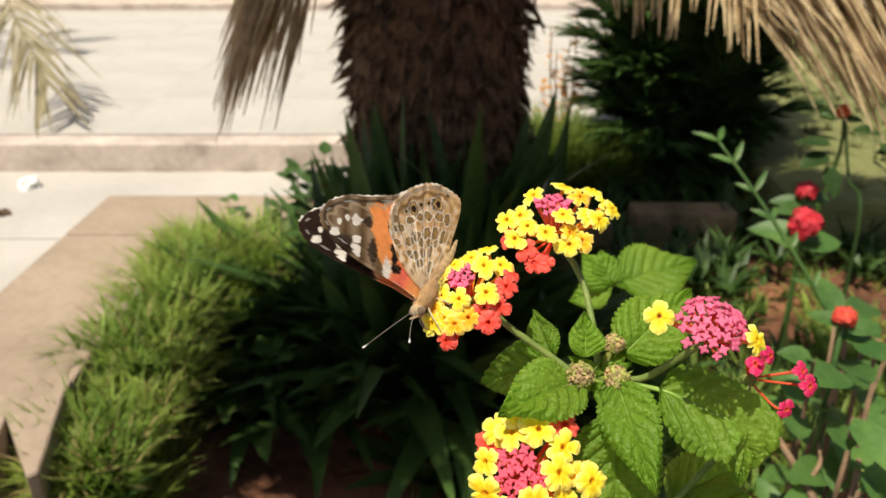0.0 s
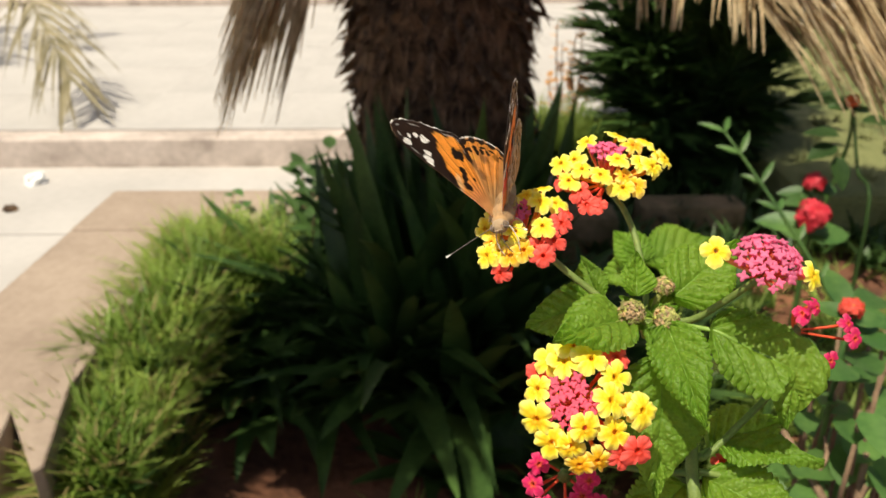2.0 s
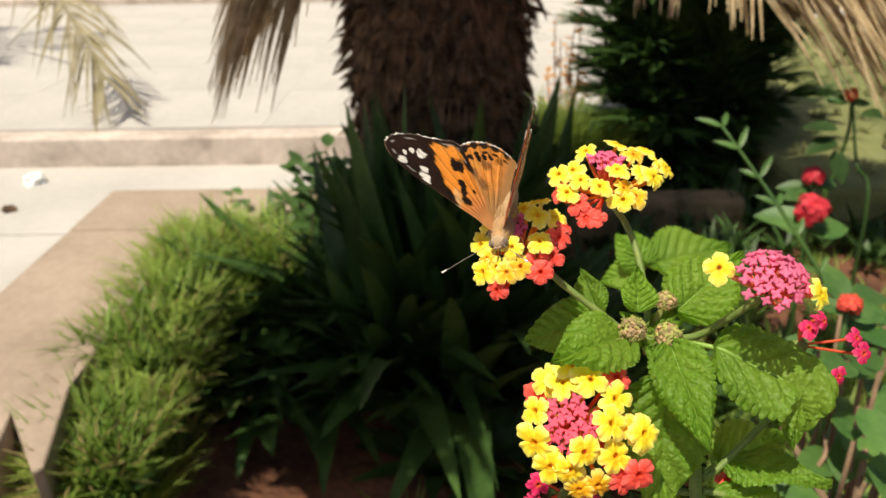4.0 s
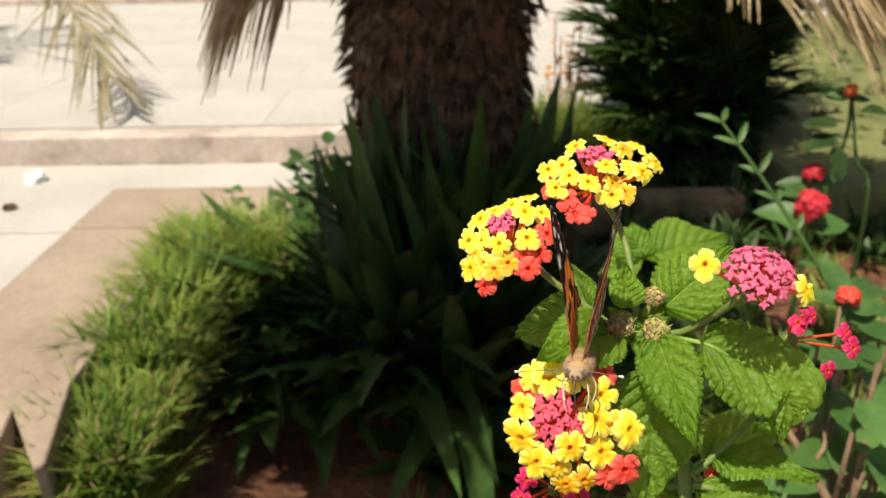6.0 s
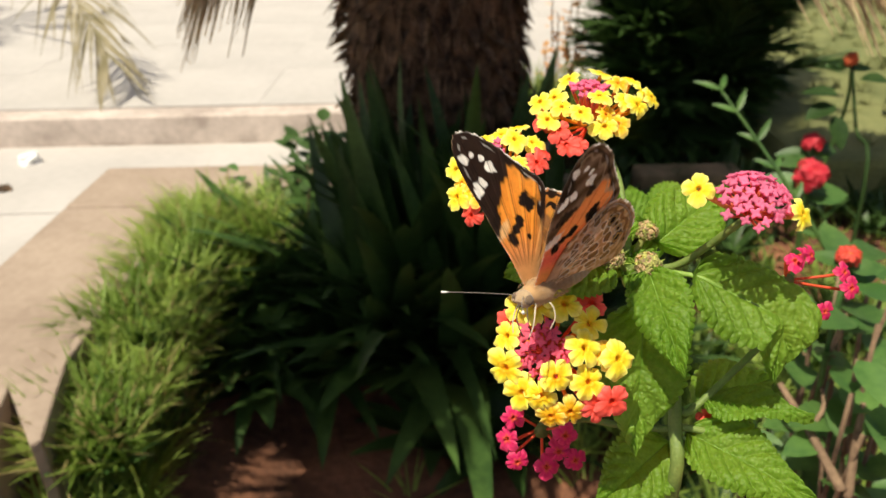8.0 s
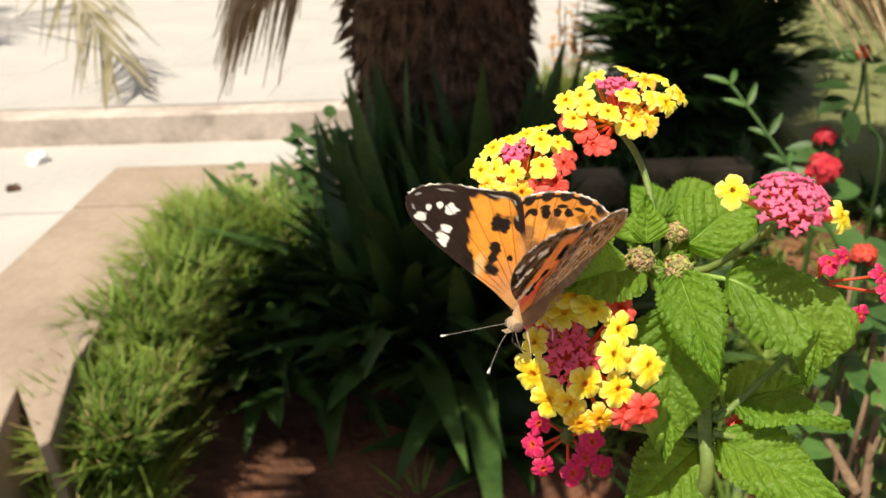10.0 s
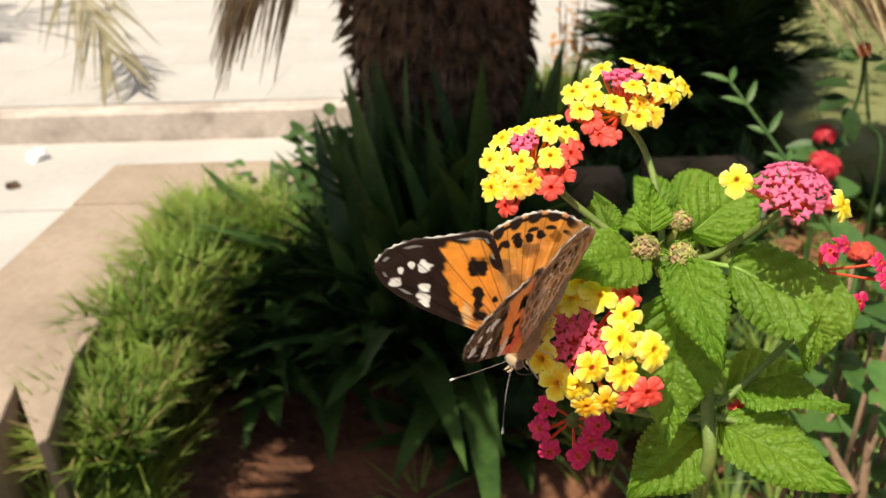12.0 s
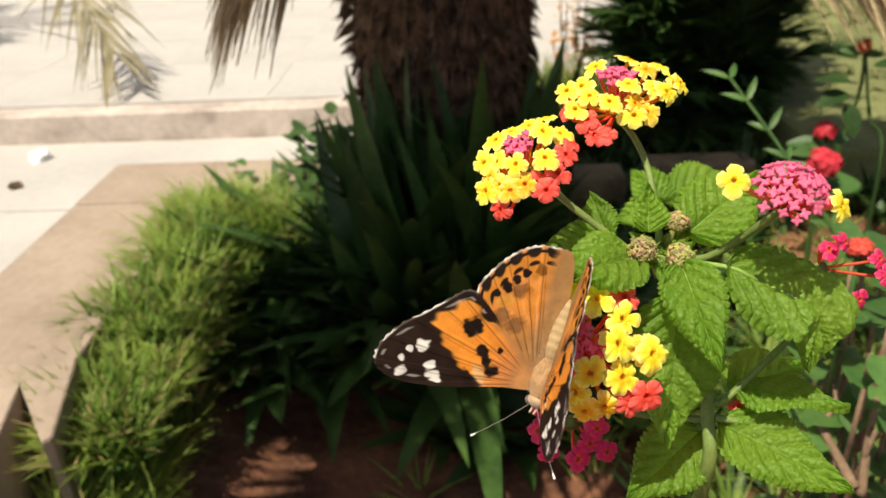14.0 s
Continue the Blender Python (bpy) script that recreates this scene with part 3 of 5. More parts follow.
leafy("shrub", "low shrub with rounded mid-green leaves among dry twigs", "shrub", [
    ((0.28, 0.40, 0.12), (0.2307, 0.36, 0.7792)), ((0.31, 0.42, 0.12), (0.2632, 0.38, 0.7629)), ((0.34, 0.44, 0.12), (0.2394, 0.4, 0.7334)), ((0.28, 0.46, 0.12), (0.2207, 0.34, 0.7659)), ((0.31, 0.40, 0.12), (0.2327, 0.33, 0.7655)), ((0.34, 0.42, 0.12), (0.2524, 0.34, 0.727)), ((0.28, 0.44, 0.12), (0.2204, 0.32, 0.7506)), ((0.31, 0.46, 0.12), (0.2325, 0.36, 0.7278)), ((0.34, 0.40, 0.12), (0.2472, 0.4, 0.6788)), ((0.28, 0.42, 0.12), (0.2158, 0.31, 0.7361)), ((0.31, 0.44, 0.12), (0.2332, 0.31, 0.7205)), ((0.34, 0.46, 0.12), (0.2296, 0.34, 0.6978)), ((0.28, 0.40, 0.12), (0.2789, 0.42, 0.7639)), ((0.31, 0.42, 0.12), (0.2833, 0.46, 0.7321)), ((0.34, 0.44, 0.12), (0.2603, 0.44, 0.6824)), ((0.28, 0.46, 0.12), (0.2565, 0.36, 0.76)), ((0.31, 0.40, 0.12), (0.22, 0.33, 0.6898)), ((0.34, 0.42, 0.12), (0.221, 0.3, 0.718))], 10, 0.036, WEED, 23)



def dry_twig(label, line, thick):
    """A bare, forked dry twig."""
    twig = thing("dry_twig", label, "twig", "dry twigs")
    points = bent(line, 7)
    part("stem", as_mesh(*tube(line, thick, thick * 0.6, 12, 7)), TWIG, twig)
    part("fork", as_mesh(*tube([points[3], points[3] + Vector((0.008, 0.004, 0.012)), points[5] + Vector((0.018, 0.002, 0.010))], thick * 0.6, thick * 0.3, 8, 6)), TWIG, twig)


dry_twig("bare pinkish brown twig under the shrub", [(0.2233, 0.3, 0.6734), (0.2264, 0.31, 0.6971), (0.2375, 0.33, 0.7135)], 0.0028)
dry_twig("grey-brown dry twig leaning under the lantana", [(0.2191, 0.3, 0.6785), (0.2105, 0.33, 0.6959), (0.2051, 0.36, 0.7048)], 0.0030)

# broad-leaved plant between the lawn and the dry fronds, its shade painted dark
tall_weed = thing("tall_weed", "broad-leaved weed standing before the lawn, shade put into its colour", "weed")
part("stem", as_mesh(*tube([(0.50, 0.80, 0.25), (0.4923, 0.8, 0.6459), (0.501, 0.86, 0.6944), (0.4994, 0.9, 0.7666)], 0.003, 0.0016, 16, 6)), SHADED_WEED, tall_weed)
r = random.Random(91)
for spot, count in (((0.5143, 0.84, 0.7211), 4), ((0.4592, 0.84, 0.7189), 3)):
    for k in range(count):
        a = r.uniform(0, 6.283)
        part("leaf", as_mesh(*oval(frame_of(Vector(spot) + Vector((0, 0, 0.012 * k)), (math.cos(a), 0.4 * math.sin(a), r.uniform(-0.5, 0.3)), (0, -0.2, 0.95)), r.uniform(0.030, 0.042), r.uniform(0.020, 0.030))), SHADED_WEED, tall_weed)


def scrap(name, label, spot, size, mat, seed):
    """A small crumpled lump lying on the paving."""
    bm = bmesh.new()
    bmesh.ops.create_icosphere(bm, subdivisions=3, radius=1.0)
    for v in bm.verts:
        v.co *= 0.8 + 0.5 * noise.noise(v.co * 1.8 + Vector((seed, 0, 0)))
        v.co = Vector((v.co.x * size, v.co.y * size * 0.8, max(-0.45, v.co.z) * size * 0.6 + 0.27 * size)) + Vector(spot)
    me = bpy.data.meshes.new("m")
    bm.to_mesh(me)
    bm.free()
    return thing(name, label, "litter", mesh=me, mat=mat)


# white and dark lumps added for an unidentified pale spot and its dark mark
scrap("crumpled_paper", "small crumpled white lump added on the paving for an unclear bright spot", (-1.135, 1.90, 0.298), 0.040, PLAIN_WHITE, 3)
scrap("stone", "small dark lump added beside the white one for a dark mark", (-1.098, 1.705, 0.298), 0.022, BARK, 8)


def sprig(name, label, line, leaves, size, mat, seed, category="plant"):
    """An upright shoot with narrow leaves along it."""
    r = random.Random(seed)
    plant = thing(name, label, category)
    part("stem", as_mesh(*tube(line, 0.0026, 0.0012, 12, 6)), mat, plant)
    places = bent(line, leaves + 1)
    for i in range(1, leaves + 1):
        for hand in (-1, 1):
            ahead = (places[i] - places[i - 1]).normalized()
            way = ahead * 0.8 + Vector((hand * 0.8, r.uniform(-0.3, 0.3), r.uniform(-0.1, 0.2)))
            v, f = oval(frame_of(places[i], way, (0, -0.6, 0.8)), size * r.uniform(0.7, 1.1), size * 0.24, 0.3)
            part("leaf", as_mesh(v, f), mat, plant)
    return plant


sprig("oleander_shoot", "slender pale green shoot with narrow leaves", [(0.3688, 0.6074, 0.6462), (0.3311, 0.6346, 0.7047), (0.3004, 0.6668, 0.7498), (0.2698, 0.6972, 0.7914)], 6, 0.026, WEED, 31)


# ---- lantana ----
YELLOW, DEEP, ORANGE = (0.92, 0.80, 0.032), (0.96, 0.58, 0.012), (0.88, 0.36, 0.010)
RED, PINK, MAGENTA = (0.74, 0.045, 0.018), (0.86, 0.20, 0.36), (0.66, 0.017, 0.12)
GREENISH = (0.35, 0.36, 0.10)
# heart, rim and how far the heart's colour reaches out
HUES = {"yellow": ((0.90, 0.55, 0.010), YELLOW, 0.40), "mixed": ((0.93, 0.46, 0.01), (0.98, 0.84, 0.02), 0.60), "amber": (ORANGE, DEEP, 0.5), "red": (RED, (0.92, 0.11, 0.08), 0.5), "magenta": ((0.7, 0.10, 0.03), MAGENTA, 0.32)}


def floret(r, radius, lobes, heart, rim, reach=0.3, cup=0.10):
    """The open face of one flower, round-lobed, ruffled and dimpled, upward along z: verts, faces, tints."""
    verts, faces, tints = [], [], []
    turn, around, rings = r.uniform(0, 6.283), 60, 8
    big = [r.uniform(0.88, 1.06) for _ in range(lobes)]
    big[0] *= 1.18
    tilt = [r.uniform(-0.60, 0.30) for _ in range(lobes)]
    cut = r.uniform(0.34, 0.50)
    pale = tuple(c + w * (1 - c) for c, w in zip(rim, (0.5, 0.55, 0.24) if rim[1] > 0.4 else (0.1, 0.04, 0.04)))
    for j in range(rings + 1):
        u = j / rings
        for k in range(around):
            a = 2 * math.pi * k / around
            s = a / (2 * math.pi) * lobes
            lobe = int(s) % lobes
            nxt = big[(lobe + (1 if s % 1.0 > 0.5 else -1)) % lobes]
            wave = math.cos(math.pi * (s % 1.0 - 0.5))
            swell = big[lobe] * wave + 0.5 * (big[lobe] + nxt) * (1 - wave)
            edge_r = radius * swell * (1 - cut + cut * wave**0.42) * (1 + 0.025 * math.sin(11 * a + 3 * turn) + 0.02 * math.sin(19 * a + turn))
            rr = max(0.13 * radius, u * edge_r)
            z = radius * (cup * u * (1 - 0.9 * u) * 2 + tilt[lobe] * wave * u * u * 0.5 - 0.05 * (1 - wave) * u * u + 0.09 * math.sin(7 * a + turn) * u**3 + 0.06 * math.sin(13 * a + 2 * turn) * u**3 + 0.03 * wave * math.sin(math.pi * u) - 0.12 * max(0.0, u - 0.8) / 0.2 * wave)
            if j == 0:
                z = -0.20 * radius
            if j == 2:
                z += 0.09 * radius
            verts.append(Vector((rr * math.cos(a + turn), rr * math.sin(a + turn), z)))
            throat = 0.80 if j == 0 else 0.92 if j == 1 else 1.0
            mix = max(0.0, min(1.0, (u - 0.12) / (reach * (0.75 + 0.5 * wave))))
            edge = max(0.0, (u - 0.55) / 0.45) ** 1.3 * 0.85
            tints.append(tuple(throat * ((h + (c - h) * mix) * (1 - edge) + p * edge) for h, c, p in zip(heart, rim, pale)))
    for j in range(rings):
        faces += [(j * around + k, j * around + (k + 1) % around, (j + 1) * around + (k + 1) % around, (j + 1) * around + k) for k in range(around)]
    return verts, faces, tints


def bud(size, colour):
    """The closed tip of one bud: a flared trumpet with a flat four-pointed star on top, upward along z."""
    verts, tints = [], []
    rows = ((-1.9, 0.30, 0.0), (-1.1, 0.36, 0.05), (-0.5, 0.62, 0.22), (-0.12, 0.92, 0.34), (0.06, 0.86, 0.36), (0.10, 0.48, 0.20), (-0.02, 0.12, 0.0))
    for j, (z, wide, points) in enumerate(rows):
        for k in range(16):
            a = 2 * math.pi * k / 16
            rr = size * wide * (1 + points * math.cos(4 * a))
            verts.append(Vector((rr * math.cos(a), rr * math.sin(a), size * (z + (0.10 * math.cos(4 * a) if 3 <= j <= 4 else 0)))))
            glow = 0.72 + 0.34 * j / 6
            tints.append(tuple(min(1.0, c * glow) for c in colour))
    faces = [(16 * j + k, 16 * j + (k + 1) % 16, 16 * (j + 1) + (k + 1) % 16, 16 * (j + 1) + k) for j in range(6) for k in range(16)]
    faces.append(tuple(96 + k for k in range(16)))
    return verts, faces, tints


def flower_head(parent, apex, axis, bow, stalk, label, seed, florets, buds=None, size=0.0034, deep=0.0095, blush=PINK, loose=0.14):
    """A stalk with its receptacle as the part; florets and buds, each on its own tube, under it.
    florets: kind, millimetres across and up the domed face from its apex; buds: count, spread, size in millimetres, and their middle."""
    r = random.Random(seed)
    apex, axis = Vector(apex), Vector(axis).normalized()
    across = Vector((0, 1, 0)).cross(axis).normalized()
    upward = axis.cross(across)
    root = apex - axis * deep
    pile = Pile()
    if stalk:
        pile.add(*tube([Vector(p) for p in stalk] + [root], 0.00078, 0.00066, 16, 10))
    pile.add(*tube([root - axis * 0.001, root, root + axis * 0.0015], 0.0009, 0.0016, 5, 10))
    head = part("flower_head", pile.mesh(), SHOOT, parent, label)

    def spot_of(u, v, low=0.0):
        far = math.hypot(u, v)
        place = apex + (across * u + upward * v) / 1000 - axis * (bow * min(far, 11.0) ** 2 + low) / 1000
        way = (axis + (across * u + upward * v) * 2 * bow * 0.8).normalized()
        return place, way

    for row in florets:
        kind, u, v = row[:3]
        place, way = spot_of(u, v, row[3] if len(row) > 3 else r.uniform(-0.9, 0.9))
        way = (way + Vector((r.uniform(-1, 1), r.uniform(-1, 1), r.uniform(-0.6, 1))) * 2 * loose + Vector((0, -0.18, 0.12))).normalized()
        heart, rim, reach = HUES[kind]
        grown = size * (1.0 if kind in ("yellow", "mixed", "magenta") else 0.92) * r.uniform(0.92, 1.08)
        pile = Pile()
        fv, ff, ft = floret(r, grown, r.choice((4, 4, 4, 5)), heart, rim, reach)
        m4 = Matrix.Translation(place) @ way.to_track_quat("Z", "Y").to_matrix().to_4x4()
        pile.add([m4 @ Vector(q) for q in fv], ff, ft)
        back = place - way * grown * 0.3
        start = root + (place - root) * 0.12
        tv, tf = tube([back, back - way * (back - start).length * 0.35, start], 0.17 * grown, 0.11 * grown, 8, 8)
        warm = tuple(0.55 * h + 0.45 * c for h, c in zip(heart, (0.75, 0.12, 0.06)))
        pile.add(tv, tf, [warm] * len(tv))
        part("floret", pile.mesh(), PETAL, head)
    if buds:
        count, spread, grown, (u0, v0) = buds
        for k in range(count):
            far, a = spread * math.sqrt((k + 0.5) / count), k * 2.39996 + seed
            place, way = spot_of(u0 + far * math.cos(a) + r.uniform(-0.25, 0.25), v0 + far * math.sin(a) + r.uniform(-0.25, 0.25), 0.5 + r.uniform(-0.6, 0.6))
            way = (way + Vector((r.uniform(-1, 1), r.uniform(-1, 1), r.uniform(-1, 1))) * 0.16).normalized()
            g = r.uniform(0.85, 1.12)
            tone = tuple(min(1.0, c * g) for c in blush)
            pile = Pile()
            bv, bf, bt = bud(grown * r.uniform(0.8, 1.15) / 1000, tone)
            m4 = Matrix.Translation(place) @ way.to_track_quat("Z", "Y").to_matrix().to_4x4() @ pose(0, 0, 0, 0, 0, r.uniform(0, 90))
            pile.add([m4 @ Vector(q) for q in bv], bf, bt)
            back = place - way * grown * 1.7 / 1000
            tv, tf = tube([back, back * 0.6 + root * 0.4, root + (place - root) * 0.15], 0.32 * grown / 1000, 0.22 * grown / 1000, 5, 7)
            pile.add(tv, tf, [(0.80, 0.24, 0.13)] * len(tv))
            part("bud", pile.mesh(), BUD, head)
    return head


def lantana_leaf(parent, base, tip, normal, width, droop=0.0, fold=0.25, hook=None, name="leaf", label="", petiole=None, seed=0, broad=0.62):
    """A toothed, quilted lantana leaf from base to tip; droop arches it in degrees; with hook, the leaf turns at the tip given and its end hangs that way."""
    base, tip, normal = Vector(base), Vector(tip), Vector(normal).normalized()
    m = frame_of(base, tip - base, normal)
    r = random.Random(seed)
    nu, nv = 130, 56
    veins, teeth = 7, 19
    # the arched line of the midrib
    line, at = [], Vector((0, 0))
    for i in range(nu + 1):
        line.append(at.copy())
        u = (i + 0.5) / nu
        lean = radians(droop * (0.5 - u))
        at = at + Vector((math.cos(lean), math.sin(lean))) / nu
    size, turned = (tip - base).length / line[nu].length, -math.atan2(line[nu].y, line[nu].x)
    line = [Vector((p.x * math.cos(turned) - p.y * math.sin(turned), p.x * math.sin(turned) + p.y * math.cos(turned))) * size for p in line]
    if hook:
        size = (tip - base).length / 0.62
    spine, spot = [], base.copy()
    for i in range(nu + 1):
        ahead = (line[min(i + 1, nu)] - line[max(i - 1, 0)]).normalized()
        way, across = m.to_3x3() @ Vector((0, ahead.x, ahead.y)), m.to_3x3() @ Vector((1, 0, 0))
        if hook:
            bend = max(0.0, min(1.0, (i / nu - 0.53) / 0.15))
            bend = bend * bend * (3 - 2 * bend)
            way = ((tip - base).normalized() * (1 - bend) + Vector(hook) * bend).normalized()
            across = across * (1 - bend) + Vector((-1, 0.1, 0)) * bend
            across = (across - way * across.dot(way)).normalized()
            spine.append((spot.copy(), across, across.cross(way)))
            spot = spot + way * size / nu
        else:
            spine.append((m @ Vector((0, line[i].x, line[i].y)), across, across.cross(way)))
    verts, faces = [], []
    ph = r.uniform(0, 1)
    for i in range(nu + 1):
        u = i / nu
        mid, across, over = spine[i]
        way = over.cross(across)
        w = width * 0.5 * (math.sin(math.pi * u**broad) ** 0.80) * (1.0 if u < 0.55 else 1.0 - 0.30 * (u - 0.55) / 0.45)
        saw = (u * teeth + ph) % 1.0
        for j in range(-nv // 2, nv // 2 + 1):
            s = j / (nv / 2)
            edge = max(0.0, (abs(s) - 0.8) / 0.2)
            x = s * w * (1 + 0.19 * edge * (math.sin(math.pi * saw) ** 0.6 - 0.7))
            q = (u * veins - abs(s) ** 1.3 * 2.3 * (1 - 0.4 * u)) % 1.0
            quilt = math.sin(math.pi * q) ** 0.6 * (1 - math.exp(-abs(s) * 8)) * (1 - 0.5 * edge)
            y = u * size
            crumple = (0.5 - abs(noise.noise((x * 1000 + seed, y * 1000, seed)))) * 0.00050 + (0.5 - abs(noise.noise((x * 1900, y * 1900 + seed, 4.0)))) * 0.0003 + noise.noise((x * 300 + seed, y * 300, 3.0)) * 0.0002
            lift = (0.0012 * quilt + crumple * min(1, abs(s) * 5)) * min(1, width / 0.014) + fold * abs(x) * (1 - 0.3 * u) + 0.0008 * math.sin(9 * u + 3 * s + seed) * abs(s) - 0.0010 * edge * edge * min(1, width / 0.014)
            verts.append(mid + across * x + over * lift + way * 0.018 * size * edge * (saw - 0.5))
    wide_n = 2 * (nv // 2) + 1
    faces = [(i * wide_n + k, i * wide_n + k + 1, (i + 1) * wide_n + k + 1, (i + 1) * wide_n + k) for i in range(nu) for k in range(wide_n - 1)]
    blade_part = part(name, as_mesh(verts, faces), LEAF, parent, label)
    rib = [spine[i][0] - spine[i][2] * 0.00035 for i in (2, nu // 4, nu // 2, 3 * nu // 4, nu - 6)]
    first = [Vector(petiole)] if petiole else []
    part("midrib", as_mesh(*tube(first + rib, 0.0006 if petiole else 0.0005, 0.00015, 22, 8)), MIDRIB, blade_part)
    return blade_part


lantana = thing("lantana", "lantana with toothed green leaves and yellow, pink and red flower heads", "flowering shrub")
# stems
NODE = Vector((0.0340, 0.1305, 0.9090))
part("stem", as_mesh(*tube([NODE, (0.0385, 0.1300, 0.9020), (0.0412, 0.1290, 0.8978), (0.0428, 0.1265, 0.8921), (0.0441, 0.1230, 0.8851), (0.0444, 0.1195, 0.8773), (0.0449, 0.1165, 0.8613), (0.048, 0.14, 0.78), (0.05, 0.2, 0.5), (0.06, 0.26, 0.1)], 0.0010, 0.0017, 50, 12)), SHOOT, lantana)

flower_head(lantana, (0.0056, 0.1360, 0.9322), (-0.259, -0.405, 0.877), 0.045, [NODE, (0.0325, 0.1310, 0.9072), (0.0241, 0.1350, 0.9125), (0.0146, 0.1380, 0.9196), (0.0122, 0.1390, 0.9233)], "rounded head of yellow florets with coral red ones beneath", 41, [
    ("yellow", -3.9, 2.7), ("yellow", -0.7, 4.0), ("yellow", 3.0, 5.6), ("yellow", 6.6, 7.4), ("yellow", 5.2, 1.0), ("yellow", 8.4, 2.9), ("yellow", -7.2, -1.2), ("yellow", -4.8, -2.1), ("yellow", -1.3, -5.0), ("yellow", 4.2, -4.9), ("amber", -6.7, -4.5), ("yellow", -5.3, -6.7), ("yellow", -8.3, -6.0), ("amber", -0.7, -8.0), ("amber", -3.6, -8.6),
    ("red", 2.8, -9.3, 1.2), ("red", 8.2, -2.9, 1.0), ("red", 10.2, 1.1, 1.2), ("red", 1.3, -7.5, 2.0), ("red", -6.5, -9.7, 1.2), ("red", 5.7, -6.7, 1.2)], (13, 2.9, 0.85, (0.0, 0.2)), 0.0027)
flower_head(lantana, (0.0280, 0.1500, 0.9396), (0.0, -0.42, 0.90), 0.032, [NODE, (0.0342, 0.1350, 0.9140), (0.0340, 0.1400, 0.9185), (0.0337, 0.1460, 0.9224), (0.0315, 0.1500, 0.9272)], "flat-topped head of bright yellow florets round pink buds", 42, [
    ("yellow", -4.2, 7.0), ("yellow", 3.2, 9.4), ("yellow", 9.8, 9.8), ("yellow", -10.8, 1.1), ("yellow", -7.9, 1.3), ("yellow", -6.8, -2.6), ("yellow", -9.7, -4.3), ("yellow", -3.4, -5.6), ("yellow", 0.8, -1.6), ("yellow", 6.5, -0.6), ("yellow", 9.0, -1.6), ("yellow", 13.2, 3.2), ("yellow", 11.8, 5.4), ("amber", 2.0, -4.9, 1.0), ("yellow", 1.6, -7.4, 1.0), ("amber", 6.2, 6.0), ("amber", 4.6, -6.0, 1.6),
    ("red", -10.6, -2.8, 1.6), ("red", -7.3, -6.4, 1.6), ("red", -6.0, -9.2, 2.4), ("red", -3.6, -9.4, 2.8)], (18, 4.2, 0.85, (-0.6, 3.0)), 0.00275)
flower_head(lantana, (0.0144, 0.1080, 0.9041), (-0.240, -0.780, 0.578), 0.035, [(0.0412, 0.1290, 0.8978), (0.0340, 0.1290, 0.8935), (0.0260, 0.1260, 0.8960)], "ring of yellow florets round pink buds, with a few red ones", 43, [
    ("yellow", 3.9, 10.5), ("yellow", -1.6, 9.2), ("yellow", 1.1, 8.0), ("yellow", 6.2, 6.8), ("yellow", 9.0, 2.2), ("yellow", 6.8, -1.7), ("amber", 10.0, -3.7, 0.8), ("yellow", 11.6, -5.2), ("yellow", -5.4, 4.8), ("mixed", -7.5, -0.5), ("mixed", -6.3, -5.5), ("mixed", -3.3, -7.1), ("mixed", 0.5, -4.9), ("mixed", 5.4, -7.4), ("amber", 0.5, -11.2, 0.8), ("amber", -3.0, -10.9, 0.8), ("red", 10.7, 5.8, 2.0), ("red", 8.1, -11.8, 1.6), ("red", 5.0, -11.9, 2.2), ("red", -4.6, 7.8, 2.4)], (32, 5.2, 0.95, (0.0, 0.4)), 0.0034, 0.0105, (0.88, 0.16, 0.25))
bud_dome = flower_head(lantana, (0.0503, 0.1148, 0.9330), (-0.02, -0.42, 0.90), 0.088, [NODE, (0.0414, 0.1270, 0.9108), (0.0458, 0.1230, 0.9170), (0.0485, 0.1195, 0.9225)], "dome of closed rose-pink buds with two open yellow florets", 44, [], (50, 6.3, 0.90, (0.0, 0.0)), 0.0036, 0.0085, (0.84, 0.22, 0.38))
flower_head(lantana, (0.0167, 0.1170, 0.8754), (-0.113, -0.950, 0.25), 0.012, [(0.0455, 0.1190, 0.8773), (0.0360, 0.1240, 0.8740), (0.0260, 0.1270, 0.8735)], "old head of magenta florets on thin tubes", 45, [
    ("magenta", 5.2, 0.0), ("magenta", 4.8, -6.6), ("magenta", -1.2, -5.7), ("magenta", -6.3, -2.3), ("magenta", -6.4, 2.8), ("magenta", -3.4, 6.9), ("magenta", 2.4, -3.6, 1.5)], None, 0.0027, 0.0070, PINK, 0.25)
flower_head(lantana, (0.0699, 0.1300, 0.9057), (0.20, -0.88, 0.43), 0.0, [(0.0456, 0.1205, 0.8810), (0.0476, 0.1210, 0.8804), (0.0555, 0.1240, 0.8871), (0.0643, 0.1280, 0.8951), (0.0678, 0.1330, 0.9010)], "old head of magenta florets on thin tubes", 46, [
    ("magenta", -3.4, 3.3), ("magenta", -1.6, 4.4, 1.0), ("magenta", 0.5, 6.1, 2.0), ("magenta", 7.4, 5.1), ("magenta", 9.6, 2.5), ("magenta", 6.7, -3.8)], None, 0.0024, 0.0070, PINK, 0.35)


